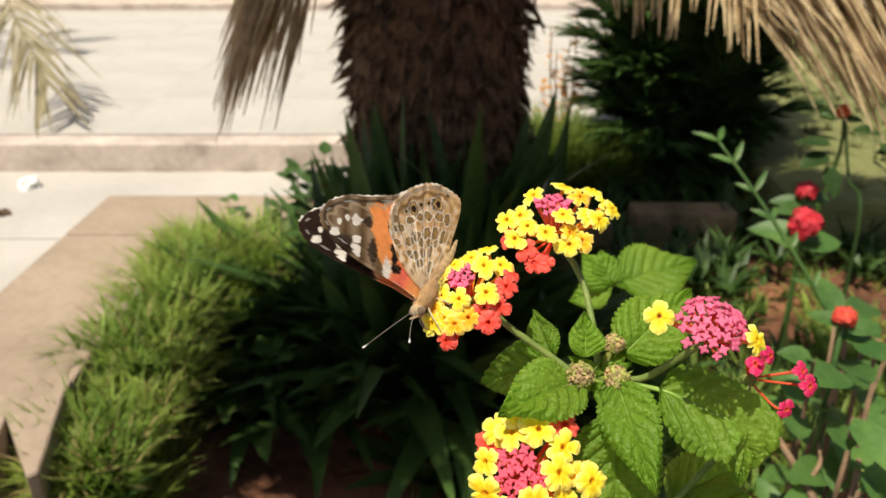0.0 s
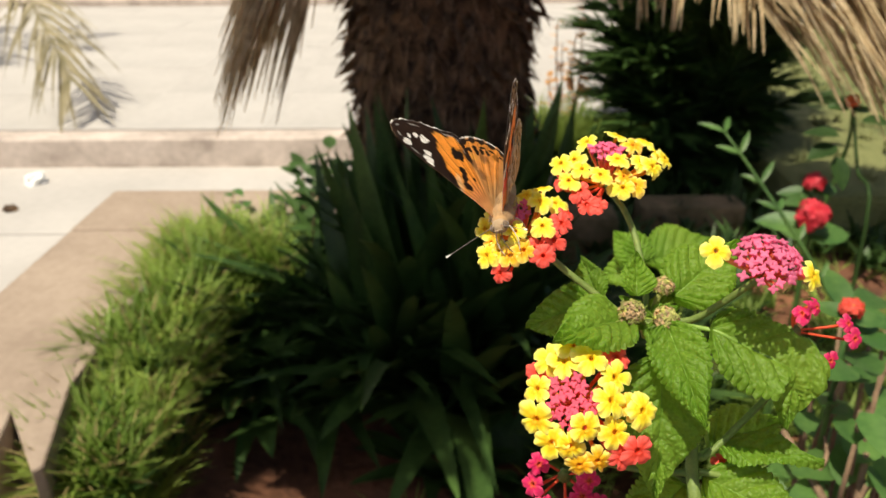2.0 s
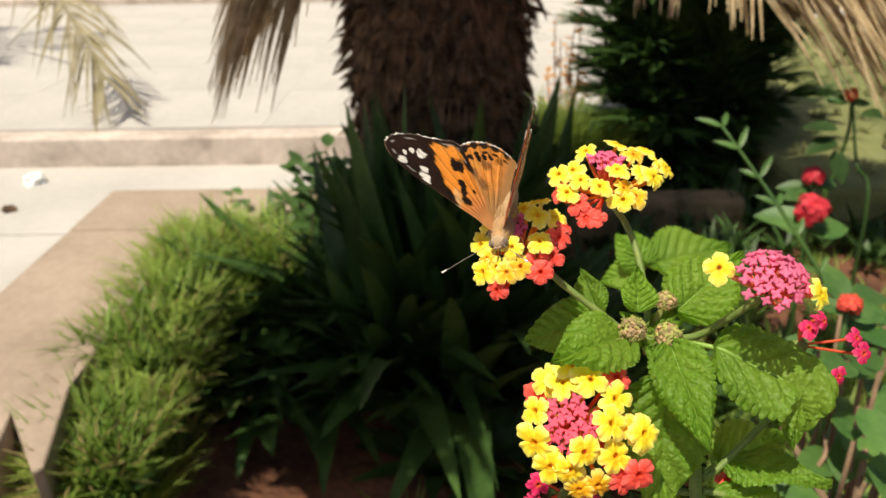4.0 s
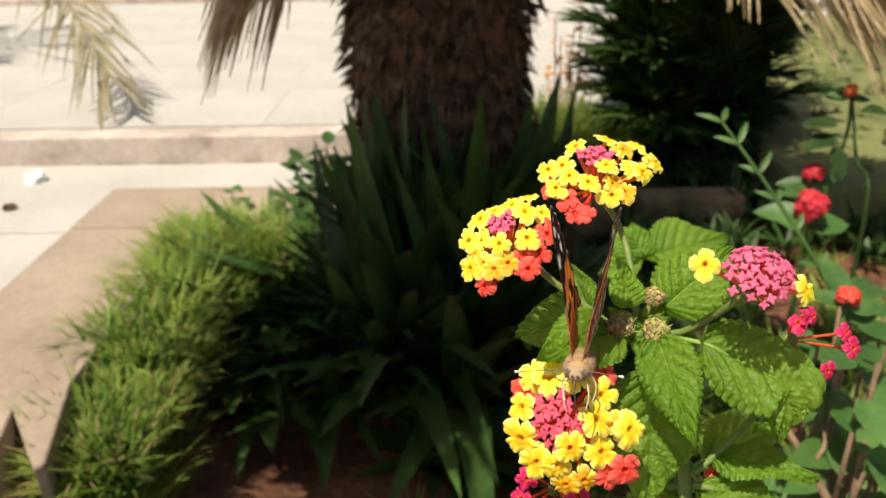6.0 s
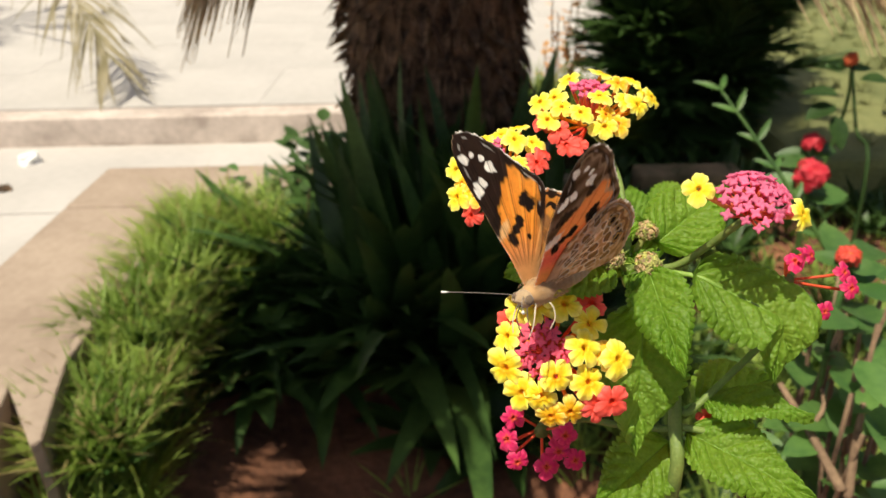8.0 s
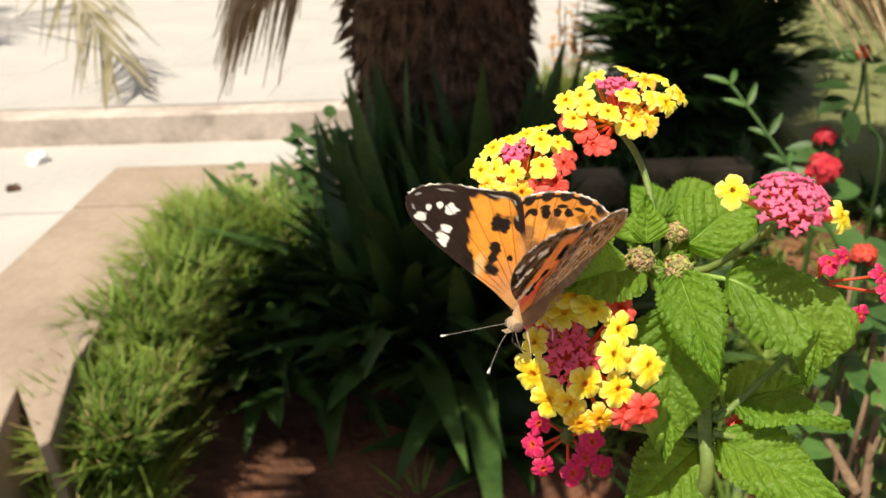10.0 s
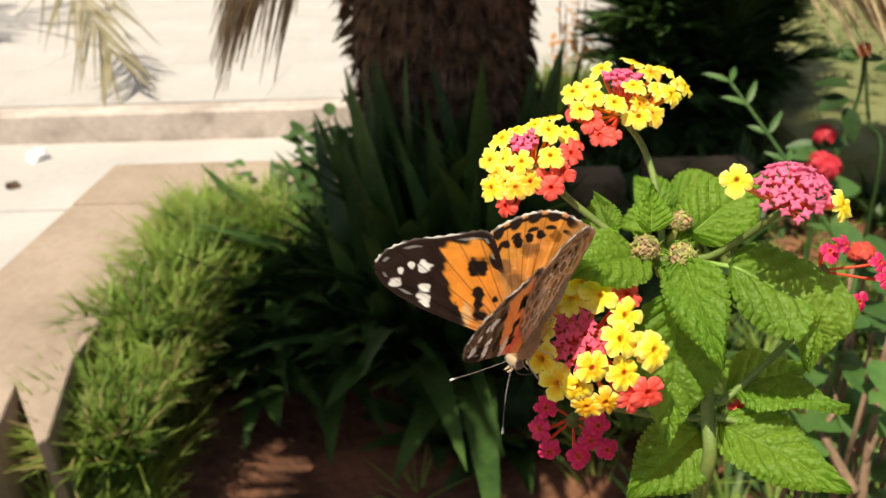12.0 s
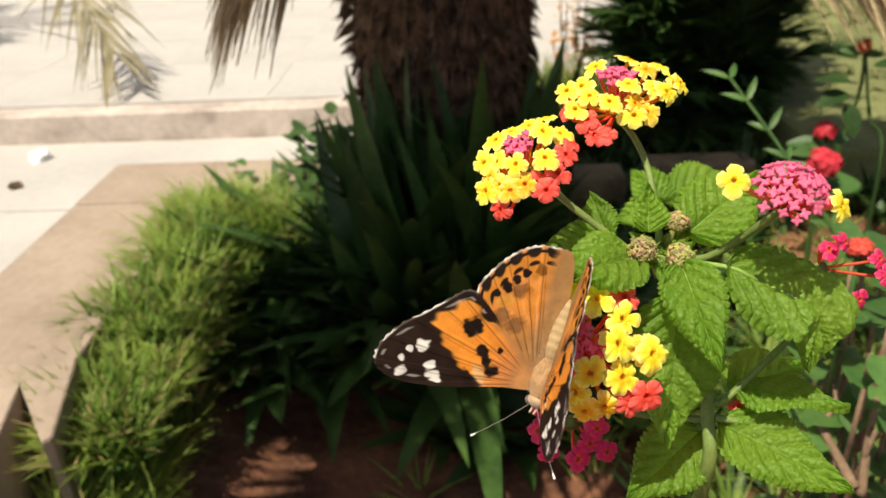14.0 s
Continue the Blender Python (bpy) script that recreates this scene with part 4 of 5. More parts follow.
def lone_floret(parent, spot, way, size, seed, root):
    """An open flower on its own tube from root."""
    r = random.Random(seed)
    heart, rim, reach = HUES["yellow"]
    v, f, t = floret(r, size, 4, heart, rim, reach)
    m = Matrix.Translation(spot) @ Vector(way).to_track_quat("Z", "Y").to_matrix().to_4x4()
    pile = Pile().add([m @ Vector(q) for q in v], f, t)
    tv, tf = tube([Vector(root), (Vector(root) + Vector(spot)) / 2 - Vector(way) * 0.001, Vector(spot) - Vector(way) * 0.0010], 0.0005, 0.0006, 6, 8)
    pile.add(tv, tf, [(0.80, 0.33, 0.13)] * len(tv))
    return part("floret", pile.mesh(), PETAL, parent)


lone_floret(bud_dome, (0.0415, 0.1196, 0.9301), (-0.25, -0.78, 0.57), 0.0029, 5, (0.0495, 0.1195, 0.9255))
lone_floret(bud_dome, (0.0568, 0.1126, 0.9282), (0.62, -0.62, 0.50), 0.0031, 6, (0.0510, 0.1185, 0.9255))


def red_flower(spot, foot, size, seed, label, hue=((0.55, 0.02, 0.02), (0.62, 0.03, 0.05))):
    """A small red flower cluster on a thin stalk."""
    r = random.Random(seed)
    plant = thing("red_flower", label, "flower", "red flowers")
    part("stalk", as_mesh(*tube([Vector(foot), (Vector(foot) + Vector(spot)) / 2 + Vector((0.01, 0, 0.02)), Vector(spot)], 0.003, 0.0015, 10, 6)), WEED, plant)
    for k in range(11):
        out = Vector((r.uniform(-1, 1), r.uniform(-1, 0.4), r.uniform(-0.5, 1))).normalized()
        v, f, t = floret(r, size * 0.5, 5, *hue)
        m = Matrix.Translation(Vector(spot) + out * size * 0.55) @ out.to_track_quat("Z", "Y").to_matrix().to_4x4()
        part("petal", as_mesh([m @ Vector(q) for q in v], f, True, t), PETAL, plant)
    for k in range(5):
        a = r.uniform(0, 6.283)
        v, f = oval(frame_of(Vector(spot) - Vector((0, 0, size * r.uniform(0.5, 1.6))), (math.cos(a), 0.5 * math.sin(a), 0.1), (0, -0.5, 0.8)), size * 2.2, size * 1.2)
        part("leaf", as_mesh(v, f), WEED, plant)
    return plant


red_flower((0.4079, 0.7644, 0.6752), (0.42, 0.80, 0.25), 0.026, 81, "crimson flower with small green leaves")
red_flower((0.4451, 0.8458, 0.6842), (0.45, 0.86, 0.25), 0.018, 82, "small crimson flower seen above another")
red_flower((0.2184, 0.3468, 0.7973), (0.22, 0.36, 0.10), 0.009, 83, "coral red flower with a yellow heart", ((0.95, 0.62, 0.03), (0.72, 0.07, 0.04)))

red_flower((0.4974, 0.9, 0.7693), (0.497, 0.910, 0.619), 0.012, 84, "tiny orange flower on the tall weed", ((0.80, 0.30, 0.03), (0.72, 0.16, 0.05)))

# young heads at the node, each a tight ball of bracts and buds
for k, (spot, size) in enumerate([((0.0288, 0.1253, 0.9136), 0.0029), ((0.0369, 0.1277, 0.9109), 0.0028), ((0.0375, 0.1335, 0.9154), 0.0023)]):
    pile = Pile()
    r = random.Random(60 + k)
    spot = Vector(spot)
    pile.add(*tube([NODE - Vector((0, 0, 0.004)), (NODE + spot) / 2, spot], 0.0008, 0.0006, 8, 8), [GREENISH] * 64)
    for i in range(120):
        zed = 1 - 1.6 * i / 120
        a = i * 2.39996
        out = Vector((math.sqrt(max(0, 1 - zed * zed)) * math.cos(a), math.sqrt(max(0, 1 - zed * zed)) * math.sin(a), zed))
        out, g = (out + Vector((0.018, -0.633, 0.774)) * 0.2).normalized(), r.uniform(0.6, 1.35)
        tone = tuple(c * g for c in ((0.60, 0.44, 0.24) if r.random() < 0.4 else (0.52, 0.52, 0.17)))
        v, f, t = bud(size * r.uniform(0.15, 0.22), tone)
        turn = Matrix.Translation(spot + out * size * r.uniform(0.72, 1.0)) @ (out + Vector((r.uniform(-0.4, 0.4), r.uniform(-0.4, 0.4), r.uniform(-0.4, 0.4)))).to_track_quat("Z", "Y").to_matrix().to_4x4()
        pile.add([turn @ Vector(q) for q in v], f, t)
        if i % 6 == 0 and i > 60:
            side = (out + Vector((r.uniform(-0.3, 0.3), r.uniform(-0.3, 0.3), 0.5))).normalized()
            bv, bf = blade(frame_of(spot + out * size * 0.85, side, out), size * r.uniform(0.5, 0.9), size * 0.22, -0.3, 3)
            pile.add(bv, bf, [(0.25 * g, 0.33 * g, 0.06)] * len(bv))
    part("young_head", pile.mesh(), BUD, lantana, "tight greenish brown cluster of young buds")

# leaves: base, tip, normal, width, arch
lantana_leaf(lantana, (0.0399, 0.1340, 0.9124), (0.0576, 0.1460, 0.9197), (-0.25, -0.70, 0.66), 0.0150, 20, 0.18, seed=1)
lantana_leaf(lantana, (0.0368, 0.1265, 0.9102), (0.0394, 0.1060, 0.8995), (-0.25, -0.65, 0.72), 0.0115, 25, 0.20, seed=2)
lantana_leaf(lantana, (0.0275, 0.1262, 0.9112), (0.0106, 0.1130, 0.9140), (-0.05, -0.50, 0.86), 0.0135, 30, 0.16, seed=3)
lantana_leaf(lantana, (0.0247, 0.1380, 0.9087), (0.0115, 0.1460, 0.8980), (-0.50, -0.55, 0.67), 0.0120, 45, 0.30, seed=4)
lantana_leaf(lantana, (0.0262, 0.1400, 0.9080), (0.0233, 0.1500, 0.9151), (-0.60, -0.70, 0.40), 0.0080, 20, 0.40, seed=11)
lantana_leaf(lantana, (0.0437, 0.1220, 0.9120), (0.0604, 0.1160, 0.9053), (0.12, -0.55, 0.83), 0.0185, 25, 0.06, (-0.10, -0.15, -1.0), seed=5, petiole=(0.0345, 0.1310, 0.9085))
lantana_leaf(lantana, (0.0360, 0.1240, 0.9044), (0.0341, 0.1120, 0.8773), (0.05, -0.70, 0.71), 0.0190, 15, 0.10, seed=6, petiole=(0.0412, 0.1290, 0.8978))
lantana_leaf(lantana, (0.0515, 0.1280, 0.8766), (0.0738, 0.1400, 0.8750), (-0.10, -0.62, 0.78), 0.0150, 15, 0.15, seed=7, petiole=(0.0455, 0.1220, 0.8790))
lantana_leaf(lantana, (0.0515, 0.1240, 0.8808), (0.0680, 0.1120, 0.8855), (0.02, -0.12, 0.99), 0.0110, 15, 0.12, seed=12, petiole=(0.0456, 0.1210, 0.8806))
lantana_leaf(lantana, (0.0476, 0.1200, 0.8753), (0.0677, 0.1040, 0.8716), (-0.05, -0.45, 0.89), 0.0155, 20, 0.14, seed=8, petiole=(0.0458, 0.1190, 0.8765))
lantana_leaf(lantana, (0.0450, 0.1240, 0.8693), (0.0275, 0.1120, 0.8620), (0.12, -0.50, 0.86), 0.0150, 15, 0.15, seed=9)
lantana_leaf(lantana, (0.0441, 0.1230, 0.8829), (0.0372, 0.1180, 0.8818), (0.0, -0.40, 0.90), 0.0040, 10, 0.30, seed=10)
lantana_leaf(lantana, (0.0306, 0.1290, 0.9156), (0.0309, 0.1345, 0.9231), (0.0, -0.80, 0.60), 0.0072, 10, 0.45, seed=15)
flower_head(lantana, (0.0539, 0.1220, 0.8775), (-0.084, -0.503, 0.860), 0.06, [(0.0458, 0.1195, 0.8770), (0.0500, 0.1215, 0.8755)], "fading coral florets low on the stem", 47, [("red", -2.0, 0.6), ("red", 1.6, 0.0), ("red", 3.4, -1.4), ("red", -0.4, -1.6)], (3, 1.2, 0.7, (0, 0)), 0.0024, 0.003)
flower_head(lantana, (0.0577, 0.1180, 0.8772), (0.228, -0.497, 0.837), 0.10, [(0.0458, 0.1195, 0.8775), (0.0520, 0.1190, 0.8765)], "spent brownish seed head", 48, [], (16, 2.4, 0.55, (0, 0)), 0.0022, 0.003, (0.30, 0.24, 0.07))
YOUNG = [(0.0277, 0.1305, 0.9150), (0.0405, 0.1303, 0.9128), (0.0325, 0.1215, 0.9088), (0.0255, 0.1245, 0.9112), (0.0420, 0.1370, 0.9150), (0.0390, 0.1235, 0.9085)]
for k in range(6):
    lantana_leaf(lantana, NODE + Vector((0, 0, -0.001)), YOUNG[k], (-0.092, -0.582, 0.808), 0.0045, 15, 0.5, seed=30 + k)
# a side shoot behind
for base, tip, normal, wide, seed in (
    ((0.0699, 0.2500, 0.8657), (0.0597, 0.2600, 0.8747), (-0.1, -0.6, 0.79), 0.0160, 13),
    ((0.0699, 0.2500, 0.8657), (0.0663, 0.2600, 0.8755), (0.1, -0.6, 0.79), 0.0140, 17),
    ((0.0699, 0.2500, 0.8657), (0.0783, 0.2600, 0.8692), (0.1, -0.6, 0.79), 0.0130, 16),
    ((0.0731, 0.2500, 0.8667), (0.1053, 0.2600, 0.8684), (0.0, -0.5, 0.86), 0.0260, 14),
    ((0.0699, 0.2500, 0.8657), (0.0561, 0.2600, 0.8535), (-0.2, -0.5, 0.86), 0.0160, 18),
):
    lantana_leaf(lantana, base, tip, normal, wide, 12, 0.15, seed=seed, petiole=(0.0640, 0.2520, 0.8700))


# ---- butterfly ----
def coated(name, rough, leaf, spec=0.25, sheen=0.0, through=None):
    """Scaled wing or furred body: colour from the mesh with fine grain on it."""
    return material(name, (0.78, 0.78, 0.78), (1.0, 1.0, 1.0), 500, rough, 0.35, 2600, leaf=leaf, attribute="tint", spread=0.0, depth=0.0002, spec=spec, sheen=sheen, through=through)


WING = coated("upper_wing_scales", 0.75, 0.48, 0.12, through=0.5)
UNDERWING = coated("lower_wing_scales", 0.75, 0.34, 0.12)
FUR = coated("butterfly_fur", 0.85, 0.0, 0.2, 0.3)
ORANGE_W, INK = np.array((0.94, 0.36, 0.035)), np.array((0.022, 0.013, 0.010))
CREAM, BROWN, TAN = np.array((0.93, 0.90, 0.84)), np.array((0.20, 0.11, 0.045)), np.array((0.36, 0.245, 0.125))


def closed_curve(points, n):
    """n places on a smooth closed line through the points."""
    p = np.array(points, float)
    out = []
    for i in range(n):
        s = i / n * len(p)
        k, f = int(s), s - int(s)
        a, b, c, d = (p[(k + o) % len(p)] for o in (-1, 0, 1, 2))
        out.append(0.5 * (2 * b + (c - a) * f + (2 * a - 5 * b + 4 * c - d) * f * f + (3 * b - a - 3 * c + d) * f**3))
    return np.array(out)


FORE = [(0, 0.9), (6, 2.0), (13, 3.6), (19, 4.7), (24, 4.9), (27.0, 3.9), (28.3, 1.9), (27.5, -1.2), (25.2, -4.4), (21.9, -7.4), (18.6, -10.6), (16.2, -12.6), (13.6, -12.0), (7, -7.0), (1, -2.4)]
HIND = [(0.3, -1.0), (6.0, -2.6), (11.4, -6.4), (13.9, -10.4), (14.2, -13.9), (12.6, -17.3), (10.4, -20.1), (8.0, -22.1), (5.2, -23.4), (1.6, -23.7), (-0.8, -23.1), (-1.9, -19.5), (-2.2, -14.0), (-2.2, -9.0), (-1.2, -4.0)]


def smooth(lo, hi, x):
    t = np.clip((x - lo) / (hi - lo), 0, 1)
    return t * t * (3 - 2 * t)


def lay(base, colour, cover):
    return base * (1 - cover[:, None]) + np.asarray(colour) * cover[:, None]


def blob(a, b, x, y, rx, ry, turn=0.0, soft=0.22):
    c, s = math.cos(radians(turn)), math.sin(radians(turn))
    u, v = (a - x) * c + (b - y) * s, -(a - x) * s + (b - y) * c
    wob = 0.16 * np.sin(2.3 * a + 1.7 * b + x) + 0.10 * np.sin(5.1 * b - 3.7 * a + y)
    r = np.sqrt((u / rx) ** 2 + (v / ry) ** 2) + wob
    return 1 - smooth(1 - soft, 1 + soft, r)


def ribs(a, b, ways, width):
    """Thin lines fanning out from the wing's root."""
    ang, far, out = np.degrees(np.arctan2(b, a)), np.hypot(a, b), np.zeros(len(a))
    for w in ways:
        out = np.maximum(out, 1 - smooth(width * 0.5, width, np.abs(far * np.sin(np.radians(ang - w)))))
    return out * smooth(3, 6, far)


WHITES = [(18.9, 1.2, 0.87, 0.85, 20), (18.1, 2.6, 1.10, 0.76, 10), (17.4, 3.4, 0.92, 0.47, 10), (23.4, 3.4, 0.87, 0.95, 0), (23.9, 1.2, 0.51, 0.52, 0), (23, -0.6, 0.63, 0.59, 0), (21, -1.7, 1.24, 1.00, 40)]
BLACKS = [(13.6, -6.8, 1.75, 1.6, 30), (10.8, -3.2, 1.35, 1.1, 0), (9.6, -1.7, 0.9, 0.9, 20), (8.3, -0.3, 1.15, 1.0, 0), (7.9, -4.0, 0.55, 0.55, 0)]


def fore_pattern(a, b, rim, under):
    border = np.interp(b, [-14, -9, -5.9, -2.8, -0.7, 0.6, 1.6, 3, 6], [21, 21, 20.4, 17.3, 15.3, 12.8, 10.6, 9.6, 9.0])
    wig = 0.5 * np.sin(1.9 * b + 0.7) + 0.3 * np.sin(4.3 * b)
    tip = smooth(-0.5, 0.5, a - border - wig)
    band = (1 - smooth(1.3, 2.1, rim + 0.45 * np.sin(2.3 * b))) * smooth(11, 14, a - 0.4 * b)
    dark = np.maximum(tip, band)
    if under:
        c = np.tile(np.array((0.92, 0.40, 0.13)), (len(a), 1))
        c = lay(c, (0.88, 0.19, 0.13), smooth(11, 6, a) * smooth(-7, -1, b) * smooth(2.5, 6, a))
        c = lay(c, TAN * 1.1, (1 - smooth(-9.5, -6.5, b + 0.5 * (a - 9))) * smooth(13, 9, a))
        c = lay(c, np.array((0.17, 0.105, 0.05)) + 0.22 * (0.5 + 0.5 * np.sin(1.3 * a + 0.9 * b))[:, None] * np.array((1, 0.8, 0.6)), dark)
        c = lay(c, (0.62, 0.50, 0.34), (1 - smooth(0.25, 0.5, np.abs(rim - 2.1 - 0.5 * np.sin(2.2 * b)))) * smooth(13, 15, a - 0.4 * b) * 0.6)
        c = lay(c, INK, (1 - smooth(0.2, 0.4, np.abs(rim - 1.2))) * smooth(13, 15, a - 0.4 * b) * 0.7)
        c = lay(c, INK, smooth(-0.4, 0.6, b - 0.55 * (a - 17.5)) * smooth(17.0, 19.0, a) * smooth(26.5, 25.0, a) * 0.85)
        c = lay(c, INK, np.maximum(blob(a, b, 14.6, 0.6, 1.3, 2.2, 40), blob(a, b, 18.9, -3.2, 1.1, 1.0)) * 0.85)
        c = lay(c, CREAM * 0.95, blob(a, b, 9.9, 1.2, 1.1, 2.2, 30))
        c = lay(c, CREAM * 0.9, smooth(2.2, 2.9, b - 0.12 * a + 0.35 * np.sin(1.9 * a)) * smooth(15, 13, a) * 0.8)
    else:
        c = np.tile(ORANGE_W, (len(a), 1))
        c = lay(c, (0.88, 0.50, 0.17), blob(a, b, 10.2, 0.9, 1.0, 2.0, 30) * 0.85)
        c = lay(c, TAN * (1.5, 1.3, 1.1), smooth(11.5, 2.5, np.hypot(a, b)) * 0.9)
        c = lay(c, TAN, (1 - smooth(-8, -5, b + 0.7 * (a - 8))) * smooth(15, 9, a) * 0.7)
        c = lay(c, INK * (1.3, 1.15, 1.1), dark)
        c = lay(c, INK, blob(a, b, 11.8, 2.2, 0.9, 1.9, 35))
    for x, y, rx, ry, turn in BLACKS:
        c = lay(c, INK, blob(a, b, x, y, rx, ry, turn))
    grow = 1.02 if under else 1.0
    for x, y, rx, ry, turn in WHITES:
        c = lay(c, CREAM, blob(a, b, x, y, rx * grow, ry * grow, turn, 0.15))
    c = lay(c, INK * 1.5 if not under else TAN * 1.4, ribs(a, b, (14, 6, -4, -14, -24, -34), 0.16) * (0.55 if not under else 0.12))
    outer = smooth(12, 15, a - 0.5 * b)
    beat = 0.5 + 0.5 * np.sin(2 * math.pi * (b - 0.55 * a) / 2.9)
    c = lay(c, CREAM * 0.8, (1 - smooth(0.12, 0.3, np.abs(rim - 1.25))) * outer * smooth(0.72, 0.86, beat) * 0.45)
    c = lay(c, CREAM, (1 - smooth(0.26, 0.38, rim)) * outer * smooth(14.2, 15.6, a) * (1 - smooth(1.8, 2.8, b)) * (0.10 + 0.90 * smooth(0.35, 0.55, beat)))
    if under:
        c = lay(c, CREAM * 0.8, (1 - smooth(0.2, 0.35, rim)) * (1 - outer) * smooth(1, -1, a - 9) * smooth(0.2, 0.6, np.sin(7 * a)))
    return c


PATCHES = [(10.9, -9.6, 1.1, 0.7, 30), (9.0, -12.5, 0.9, 0.7, 40), (7.4, -14.2, 0.9, 0.7, 40), (5.4, -15.6, 1.0, 0.8, 20), (3.0, -16.8, 0.9, 0.9, 0), (0.8, -17.4, 0.7, 1.2, 0), (7.6, -8.4, 1.1, 0.8, 40), (6.2, -10.4, 0.9, 1.0, 20), (4.4, -12.0, 0.9, 1.1, 10), (2.4, -13.2, 0.7, 1.3, 0), (0.5, -13.4, 0.5, 1.6, 0), (5.2, -6.4, 1.0, 0.8, 40), (3.7, -8.2, 0.7, 1.1, 20), (2.0, -9.2, 0.5, 1.3, 0), (10.2, -6.9, 0.8, 0.5, 20), (12.4, -11.0, 0.7, 0.7, 0), (3.4, -5.6, 0.7, 0.9, 30), (1.0, -6.0, 0.5, 1.2, 0), (6.9, -6.2, 0.7, 0.5, 40), (4.9, -9.6, 0.6, 0.8, 20), (1.3, -11.4, 0.5, 0.8, 0), (7.9, -10.4, 0.6, 0.6, 40), (3.2, -10.6, 0.5, 0.7, 10)]
EYES = [(10.8, -13.6, 0.6), (9.3, -15.1, 1.3), (7.9, -16.8, 0.72), (6.4, -18.2, 0.75), (4.2, -19.2, 1.45)]


def hind_pattern(a, b, rim, under):
    far = np.hypot(a, b)
    beat = 0.5 + 0.5 * np.sin(2 * math.pi * np.degrees(np.arctan2(b, a)) / 11.0)
    outer = smooth(12.5, 15, far) * smooth(0.8, 3.2, a)
    if under:
        c = np.tile(np.array((0.76, 0.54, 0.29)), (len(a), 1))
        mottle = np.array([noise.noise((x * 0.8, y * 0.8, 7.0)) for x, y in zip(a, b)])
        c = lay(c, (0.34, 0.20, 0.07), smooth(0.0, 0.35, mottle) * 0.8)
        c = lay(c, (0.93, 0.85, 0.68), smooth(0.05, 0.4, -mottle) * 0.75)
        c = lay(c, (0.46, 0.30, 0.13), smooth(12.6, 14.2, far + 0.5 * np.sin(5 * a)) * 0.45)
        for x, y, rx, ry, turn in PATCHES:
            c = lay(c, (0.94, 0.88, 0.74), blob(a, b, x, y, rx * 1.35, ry * 1.35, turn, 0.15))
            c = lay(c, (0.11, 0.06, 0.025), blob(a, b, x, y, rx * 1.1, ry * 1.1, turn, 0.12) * 0.9)
            c = lay(c, (0.34, 0.22, 0.08), blob(a, b, x, y, rx * 0.78, ry * 0.78, turn, 0.25))
        c = lay(c, (0.95, 0.90, 0.78), ribs(a, b, (-30, -40, -49, -58, -67, -76, -85, -94), 0.26) * (1 - smooth(14.5, 16, far)) * 0.55)
        c = lay(c, (0.90, 0.78, 0.62), blob(a, b, 8.6, -10.6, 1.4, 0.9, 35, 0.35) * 0.8)
        c = lay(c, (0.72, 0.58, 0.40), smooth(5.5, 2.5, far) * 0.7)
        for x, y, r in EYES:
            c = lay(c, CREAM * 0.7, blob(a, b, x, y, r * 1.28, r * 1.28, 0, 0.1) * 0.7)
            c = lay(c, INK, blob(a, b, x, y, r * 1.05, r * 1.05, 0, 0.1) * (0.85 if r > 1 else 0.5))
            c = lay(c, (0.50, 0.33, 0.12), blob(a, b, x, y, r * 0.82, r * 0.82, 0, 0.1))
            c = lay(c, INK * 1.6, blob(a, b, x, y, r * 0.5, r * 0.5, 0, 0.12))
        c = lay(c, BROWN, (1 - smooth(0.25, 0.5, np.abs(rim - 1.9 - 0.7 * beat))) * outer * 0.75)
        c = lay(c, INK, (1 - smooth(0.35, 0.6, np.hypot(a - 2.6, (b + 22.2) * 1.8))) * 0.9)
        c = lay(c, CREAM * 0.9, (1 - smooth(0.08, 0.2, np.abs(rim - 1.0))) * outer * 0.8)
    else:
        c = np.tile(ORANGE_W * (0.95, 0.9, 1.0), (len(a), 1))
        c = lay(c, BROWN * (2.3, 2.2, 1.7), smooth(13.5, 7, far) * 0.8)
        c = lay(c, TAN * (1.25, 1.05, 0.85), smooth(3.8, 0.6, a) * 0.9)
        for x, y, r in ((6.9, -15.0, 1.5), (9.0, -10.1, 1.7), (6.2, -9.0, 1.8), (11.2, -8.6, 1.6)):
            c = lay(c, INK * 3.5, blob(a, b, x, y, r, r * 0.8, 40, 0.4) * 0.65)
        c = lay(c, ORANGE_W * (1.0, 1.2, 1.4), blob(a, b, 9.0, -12.7, 1.5, 1.0, 30, 0.3) * 0.7)
        c = lay(c, INK * 2, ribs(a, b, (-34, -44, -53, -62, -71, -79), 0.15) * 0.5)
        for x, y, r in EYES:
            c = lay(c, INK, blob(a, b, x, y, min(r, 0.9) * 1.1, min(r, 0.9) * 1.1, 0, 0.12) * (1 if y > -19 else 0.6))
        phase = (np.degrees(np.arctan2(b, a)) / 8.5 + 0.25) % 1.0 - 0.5
        c = lay(c, INK, (1 - smooth(0.8, 1.15, np.hypot((rim - 2.9 - 0.9 * phase**2) / 0.40, phase / 0.34))) * outer)
        c = lay(c, INK, (1 - smooth(0.85, 1.15, np.hypot((rim - 0.8) / 1.2, phase / 0.36))) * outer)
    c = lay(c, BROWN if under else INK, (1 - smooth(0.2, 0.35, np.abs(rim - 1.0))) * outer * (0.5 if under else 1.0))
